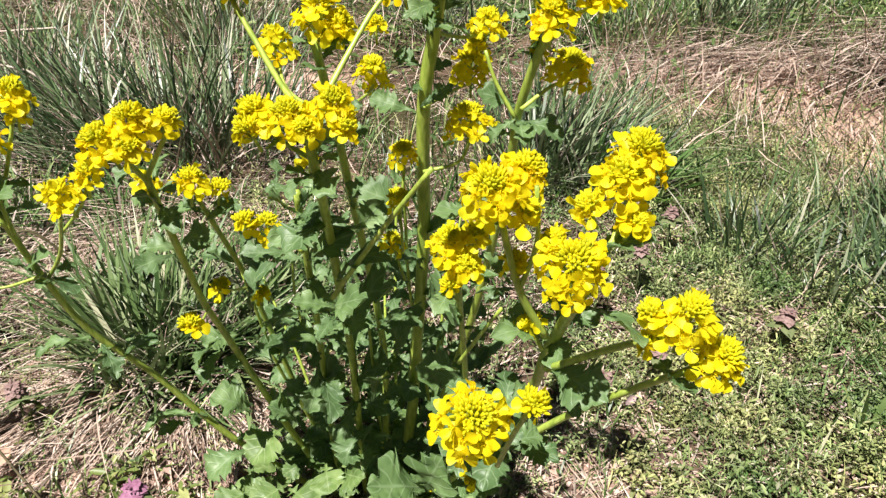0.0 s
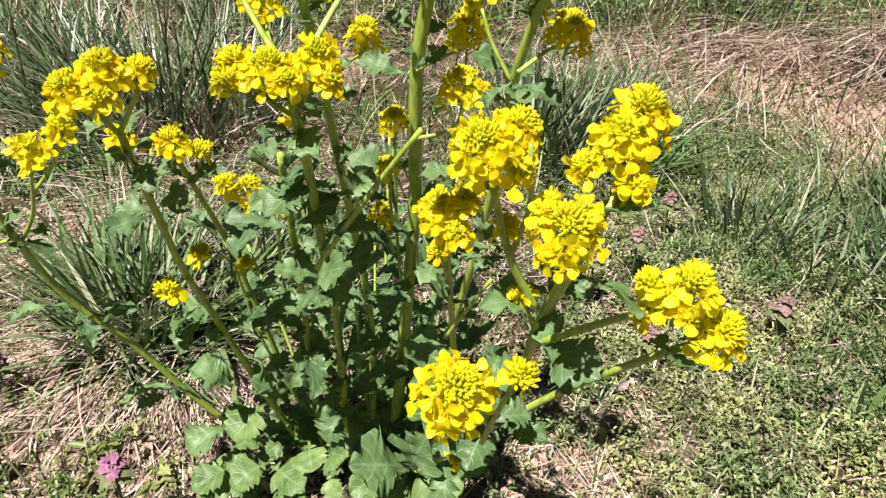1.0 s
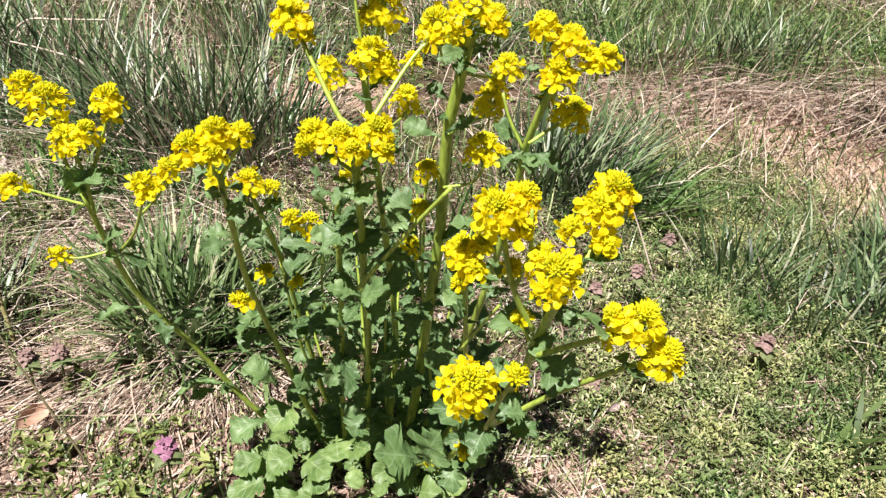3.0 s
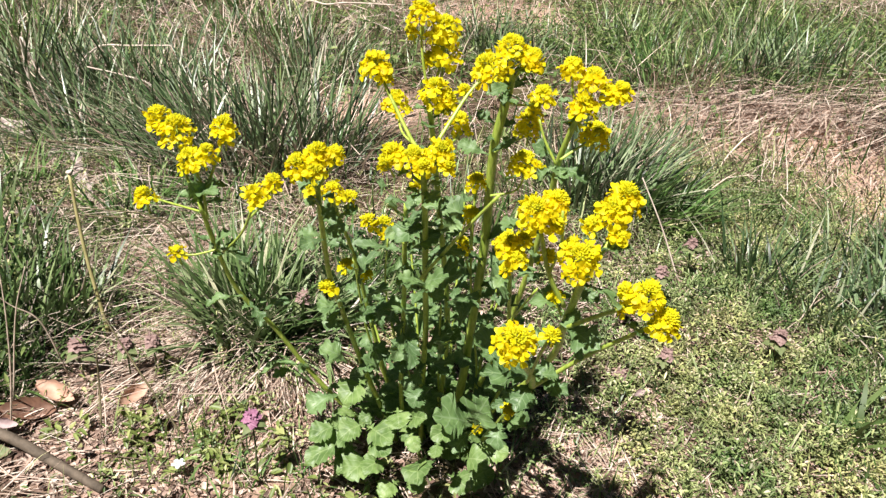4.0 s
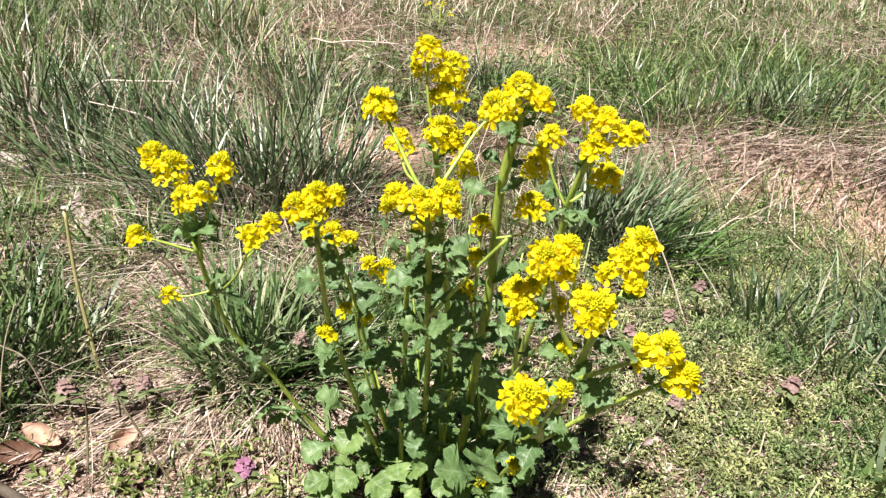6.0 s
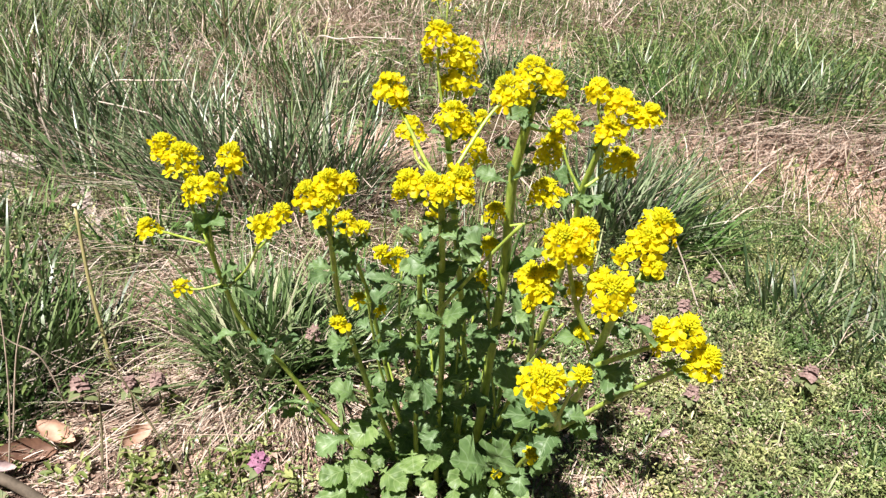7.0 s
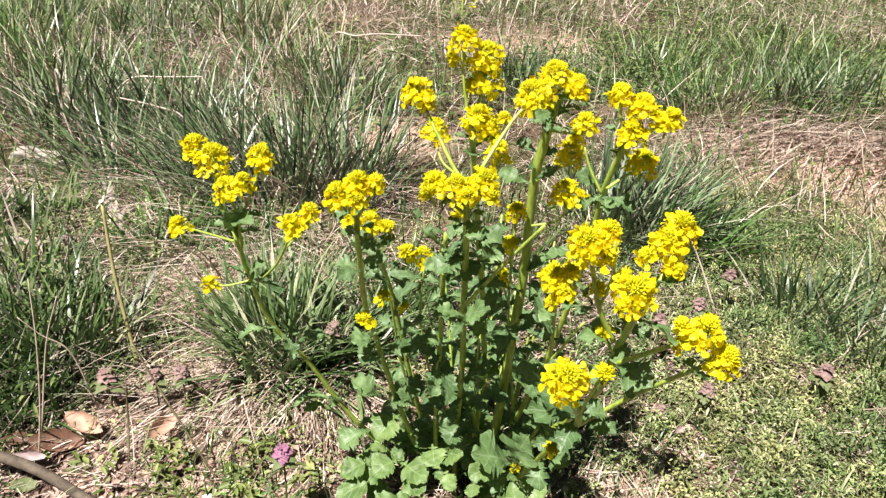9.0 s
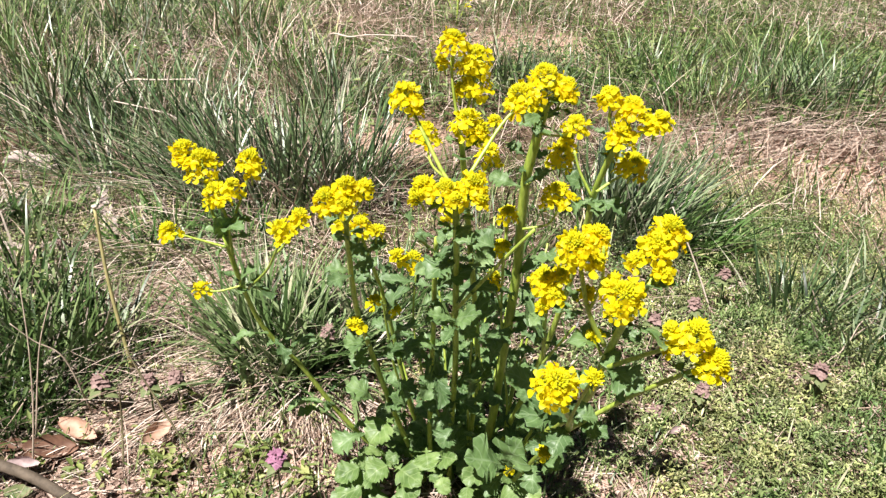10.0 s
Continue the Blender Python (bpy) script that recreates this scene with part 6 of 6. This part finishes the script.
arched_straw((-1.192, 1.680, 0.005), (-1.192, 1.680, 0.144), (-1.147, 1.660, 0.067), (-1.080, 1.640, 0.021), (-1.037, 1.620, 0.017))
arched_straw((-0.664, 2.280, 0.005), (-0.664, 2.280, 0.159), (-0.585, 2.260, 0.169), (-0.509, 2.240, 0.184), (-0.366, 2.220, 0.192))
arched_straw((0.186, 2.380, 0.005), (0.140, 2.360, 0.005), (0.104, 2.340, 0.005), (0.089, 2.320, 0.005))
withered_stem((0.632, 1.150, 0.030), (0.600, 1.090, 0.034), (0.556, 1.040, 0.026), (0.528, 0.990, 0.012))
withered_stem((0.640, 1.130, 0.022), (0.585, 1.080, 0.044), (0.548, 1.020, 0.030), (0.520, 1.000, 0.010))
withered_stem((0.655, 1.100, 0.010), (0.628, 1.075, 0.040), (0.600, 1.050, 0.030))
withered_stem((0.560, 0.985, 0.004), (0.545, 0.960, 0.020), (0.520, 0.930, 0.006))
withered_stem((-0.446, 0.565, 0.000), (-0.435, 0.575, 0.078), (-0.430, 0.585, 0.156), (-0.436, 0.600, 0.224))
withered_stem((-0.475, 0.610, 0.000), (-0.460, 0.630, 0.114), (-0.444, 0.645, 0.176))
withered_stem((-0.440, 0.670, 0.000), (-0.454, 0.660, 0.087), (-0.481, 0.650, 0.114), (-0.499, 0.640, 0.142))
dark_stem((-1.593, 2.600, 0.000), (-1.593, 2.600, 0.034), (-1.591, 2.600, 0.115), (-1.616, 2.600, 0.163), (-1.632, 2.600, 0.201))
dark_stem((-1.068, 2.500, 0.000), (-1.068, 2.500, 0.071), (-1.065, 2.500, 0.148), (-1.066, 2.500, 0.221), (-1.065, 2.500, 0.276))
dark_stem((-1.066, 2.500, 0.138), (-1.099, 2.500, 0.183), (-1.131, 2.500, 0.226), (-1.143, 2.500, 0.244))
dark_stem((-1.065, 2.500, 0.148), (-1.033, 2.500, 0.187), (-1.004, 2.500, 0.226), (-0.992, 2.500, 0.244))
dark_stem((-0.234, 3.000, 0.000), (-0.234, 3.000, 0.020), (-0.224, 3.000, 0.107), (-0.221, 3.000, 0.191), (-0.221, 3.000, 0.253))


def dead_nettle(x, y, z, size, bright):
    """A low nettle: square stem, drooping leaf pairs and a crowded pinkish head."""
    g = ground_height(x, y)
    label = "low weed with a magenta flower head" if bright else "low weed with a dusty pink leafy head"
    t = thing("dead_nettle", (x, y, g), label, "weed", "pink-headed weeds")
    top = max(z - g, 0.02)
    v, f = tube([Vector((0, 0, -0.004)), Vector((0.001, 0, top * 0.5)), Vector((0, 0, top))], [0.0016, 0.0014, 0.0012], 4)
    part("stem", mesh_from("stem", v, f, M_NETTLE), t)
    verts, faces = [], []
    for i in range(30):
        a = i * 2.39996 + rng.uniform(-0.4, 0.4)
        s0 = i / 29
        L = size * (1.25 - 0.55 * s0) * rng.uniform(0.85, 1.15)
        d = Vector((math.cos(a), math.sin(a), 0.45 * s0 - 0.55 + rng.uniform(-0.25, 0.25))).normalized()
        s = Vector((-math.sin(a), math.cos(a), rng.uniform(-0.4, 0.4))).normalized()
        o = Vector((0, 0, top - size * 0.5 + size * 0.75 * s0))
        k = len(verts)
        verts += [o, o + d * L * 0.5 - s * L * 0.46, o + d * L * 0.55 + Vector((0, 0, L * 0.18)), o + d * L * 0.5 + s * L * 0.46, o + d * L]
        faces += [(k, k + 1, k + 2), (k, k + 2, k + 3), (k + 1, k + 4, k + 2), (k + 2, k + 4, k + 3)]
    for i in range(9):
        a = i * 2.4
        ellipsoid(Vector((math.cos(a) * size * 0.45, math.sin(a) * size * 0.45, top + size * rng.uniform(-0.1, 0.4))), Vector((math.cos(a), math.sin(a), 0.8)), size * 0.6, size * 0.24, verts, faces)
    part("flower_head", mesh_from("flower_head", verts, faces, M_MAGENTA if bright else M_PINK), t)
    for i in range(6):
        a = i * 1.57 + rng.uniform(-0.3, 0.3)
        L = size * rng.uniform(1.3, 1.9)
        d, s = Vector((math.cos(a), math.sin(a), -0.35)), Vector((-math.sin(a), math.cos(a), 0))
        o = Vector((0, 0, top - size * (0.7 + 0.35 * (i // 2))))
        lv = [o, o + d * L * 0.45 - s * L * 0.38, o + d * L * 0.5 + Vector((0, 0, L * 0.1)), o + d * L * 0.45 + s * L * 0.38, o + d * L]
        part("leaf", mesh_from("leaf", lv, [(0, 1, 2), (0, 2, 3), (1, 4, 2), (2, 4, 3)], M_NETTLE), t)


dead_nettle(-0.420, 0.672, 0.056, 0.0125, False)
dead_nettle(-0.366, 0.690, 0.052, 0.0110, False)
dead_nettle(-0.334, 0.700, 0.056, 0.0110, False)
dead_nettle(-0.137, 0.552, 0.094, 0.0105, True)
dead_nettle(0.483, 0.912, 0.056, 0.0130, False)
dead_nettle(0.325, 0.845, 0.045, 0.0110, False)
dead_nettle(0.384, 1.130, 0.075, 0.0119, False)
dead_nettle(0.327, 1.020, 0.076, 0.0119, False)
dead_nettle(0.265, 0.950, 0.081, 0.0102, False)
dead_nettle(-0.170, 0.810, 0.080, 0.0119, False)
dead_nettle(0.267, 0.820, 0.020, 0.0102, False)
dead_nettle(-0.742, 1.050, 0.025, 0.0119, False)


def dry_leaf(x, y, lift, size, turn, tilt, curl, material, label):
    """A fallen leaf, curled along its length, edges turned up."""
    verts, faces = [], []
    rows, cols = 12, 8
    for i in range(rows + 1):
        s = i / rows
        w = 0.30 * math.sin(min(1.0, s * 0.96 + 0.03) * math.pi) ** 0.7 * (1 + 0.08 * math.sin(s * 22))
        for k in range(cols + 1):
            a = k / cols * 2 - 1
            ang = a * curl
            verts.append(Vector(((s - 0.5) * size, math.sin(ang) * w * size / max(curl, 0.3), (1 - math.cos(ang)) * w * size / max(curl, 0.3) + 0.10 * size * (s - 0.5) ** 2 * 4 + 0.03 * size * math.sin(s * 9 + a * 3))))
    for i in range(rows):
        for k in range(cols):
            q = i * (cols + 1) + k
            faces.append((q, q + 1, q + cols + 2, q + cols + 1))
    ob = part("dry_leaf", mesh_from("dry_leaf", verts, faces, material), None, Matrix.Translation((x, y, ground_height(x, y) + lift)) @ Euler((tilt, 0.1, turn)).to_matrix().to_4x4())
    tagged(ob, label, "dry leaf")


dry_leaf(-0.422, 0.622, 0.024, 0.058, -0.22, 0.50, 1.50, M_DRYLEAF, "curled salmon-tan fallen leaf on the soil")
dry_leaf(-0.447, 0.600, 0.010, 0.062, 0.32, 0.55, 1.20, M_BROWNLEAF, "curled brown fallen leaf under a paler one")
dry_leaf(-0.326, 0.630, 0.026, 0.046, 1.35, 0.55, 1.30, M_DRYLEAF, "curled orange-tan fallen leaf standing on edge")
dry_leaf(-0.450, 0.559, 0.022, 0.036, 0.30, 0.60, 1.70, M_MAUVE, "crumpled mauve withered leaf beside a twig")
dry_leaf(-0.494, 0.593, 0.010, 0.034, 0.50, 0.40, 1.00, M_BROWNLEAF, "dark brown fallen leaf in grass shade")
dry_leaf(-0.437, 0.528, 0.010, 0.030, 0.40, 0.50, 0.70, M_NETTLE, "pale green fallen leaf beside a twig")
dry_leaf(0.29, 0.79, 0.016, 0.022, 0.9, 0.5, 1.4, M_MAUVE, "small mauve withered leaf in ground cover")
dry_leaf(0.51, 0.80, 0.018, 0.020, 0.4, 0.5, 1.4, M_MAUVE, "small pinkish-grey withered leaf in ground cover")
dry_leaf(-0.46, 0.57, 0.012, 0.036, 2.0, 0.4, 0.9, M_BROWNLEAF, "greyish-brown fallen leaf near the twig")


def bark_piece(x, y, size, turn):
    """A flat, broken piece of bleached bark."""
    bm = bmesh.new()
    bmesh.ops.create_cube(bm, size=1.0)
    bmesh.ops.scale(bm, vec=(size, size * 0.36, size * 0.15), verts=bm.verts)
    bmesh.ops.subdivide_edges(bm, edges=bm.edges, cuts=3, use_grid_fill=True)
    for v in bm.verts:
        v.co += noise.noise_vector(v.co * 40 + Vector((x * 9, y * 9, 0))) * size * 0.10
    bmesh.ops.bevel(bm, geom=[e for e in bm.edges if e.calc_face_angle(0) > 0.9], offset=size * 0.02, segments=1, affect="EDGES")
    me = bpy.data.meshes.new("bark_piece")
    bm.to_mesh(me)
    bm.free()
    me.materials.append(M_BARK)
    ob = part("bark_piece", me, None, Matrix.Translation((x, y, ground_height(x, y) + size * 0.12)) @ Euler((0.1, 0.05, turn)).to_matrix().to_4x4())
    tagged(ob, "bleached pinkish-grey piece of broken bark", "bark", "scattered pieces of bark")


bark_piece(-1.12, 1.47, 0.105, 0.2)
bark_piece(-1.06, 1.45, 0.045, 0.9)
bark_piece(-1.08, 1.39, 0.050, -0.4)
bark_piece(-0.93, 1.36, 0.045, 1.7)
bark_piece(-0.875, 1.365, 0.060, -0.8)
bark_piece(-0.830, 1.305, 0.070, -1.0)
bark_piece(-0.785, 1.245, 0.068, -0.85)
bark_piece(-0.738, 1.190, 0.055, -1.1)
bark_piece(-0.86, 1.06, 0.050, 0.3)
bark_piece(-0.80, 1.09, 0.036, 0.7)


def spent_dandelion(x, y, top):
    """A bare dandelion stalk with its pale empty head."""
    g = ground_height(x, y)
    t = thing("spent_dandelion", (x, y, g), "tan stalk of a spent dandelion with a pale bare disc", "wildflower")
    c = curve_points([(0, 0, -0.004), Vector((top[0] - x, top[1] - y, top[2] - g)) * 0.5 + Vector((-0.006, 0, 0.01)), (top[0] - x, top[1] - y, top[2] - g)], 6)
    v, f = tube(c, [0.0029 - 0.0009 * i / (len(c) - 1) for i in range(len(c))], 8)
    part("stalk", mesh_from("stalk", v, f, M_STALK), t)
    v, f = [], []
    ellipsoid(Vector((top[0] - x, top[1] - y, top[2] - g + 0.001)), Vector((0.1, -0.2, 1)), 0.004, 0.0085, v, f)
    part("seed_disc", mesh_from("seed_disc", v, f, M_PALE), t, None, "pale empty seed disc")


spent_dandelion(-0.444, 0.772, (-0.479, 0.800, 0.226))


def white_flower(x, y, size):
    """A tiny white weed flower with five petals on a short stem."""
    g = ground_height(x, y)
    t = thing("white_weed_flower", (x, y, g), "tiny white flower low among green weeds", "wildflower", "tiny white flowers")
    v, f = tube([Vector((0, 0, -0.003)), Vector((0, 0, 0.022))], [0.0006, 0.0005], 5)
    part("stem", mesh_from("stem", v, f, M_NETTLE), t)
    v, f = [], []
    for q in range(5):
        pv, pf = petal_grid(size, size * 0.7, 0.0003, size * 0.3, size * 0.2)
        rot = Matrix.Rotation(q * 1.2566, 3, "Z")
        o = len(v)
        v += [rot @ p + Vector((0, 0, 0.022)) for p in pv]
        f += [tuple(o + i for i in face) for face in pf]
    part("petals", mesh_from("petals", v, f, M_WHITE), t)


white_flower(-0.223, 0.541, 0.0075)


def far_wildflower(x, y, height):
    """A smaller plant of the same kind, far behind: leafy stems with thin yellow tops."""
    g = ground_height(x, y)
    p = thing("small_wildflower", (x, y, g), "small leafy weed with sparse yellow flower tops", "flowering plant")
    for i in range(4):
        a = i * 1.7
        top = Vector((math.cos(a) * 0.05, math.sin(a) * 0.05, height * (0.75 + 0.08 * i)))
        v, f = tube(curve_points([(0, 0, -0.004), top * 0.5 + Vector((0, 0, 0.02)), top], 4), [0.002] * 9, 6)
        part("stalk", mesh_from("stalk", v, f, M_STEM), p)
        for k in range(7):
            q = Matrix.Translation(top + Vector((rng.uniform(-0.014, 0.014), rng.uniform(-0.014, 0.014), rng.uniform(-0.02, 0.008)))) @ Euler((rng.uniform(-0.6, 0.6), rng.uniform(-0.6, 0.6), k)).to_matrix().to_4x4() @ Matrix.Scale(1.15, 4)
            part("flower", FLOWERS[k], p, q)
        for k in range(4):
            b = a + k * 2.2
            o = top * (0.15 + 0.17 * k)
            d, s = Vector((math.cos(b), math.sin(b), 0.2)), Vector((-math.sin(b), math.cos(b), 0))
            L = 0.06
            part("leaf", mesh_from("leaf", [o, o + d * L * 0.5 - s * L * 0.3, o + d * L * 0.55 + Vector((0, 0, 0.006)), o + d * L * 0.5 + s * L * 0.3, o + d * L], [(0, 1, 2), (0, 2, 3), (1, 4, 2), (2, 4, 3)], M_NETTLE), p)


far_wildflower(-0.457, 3.420, 0.170)
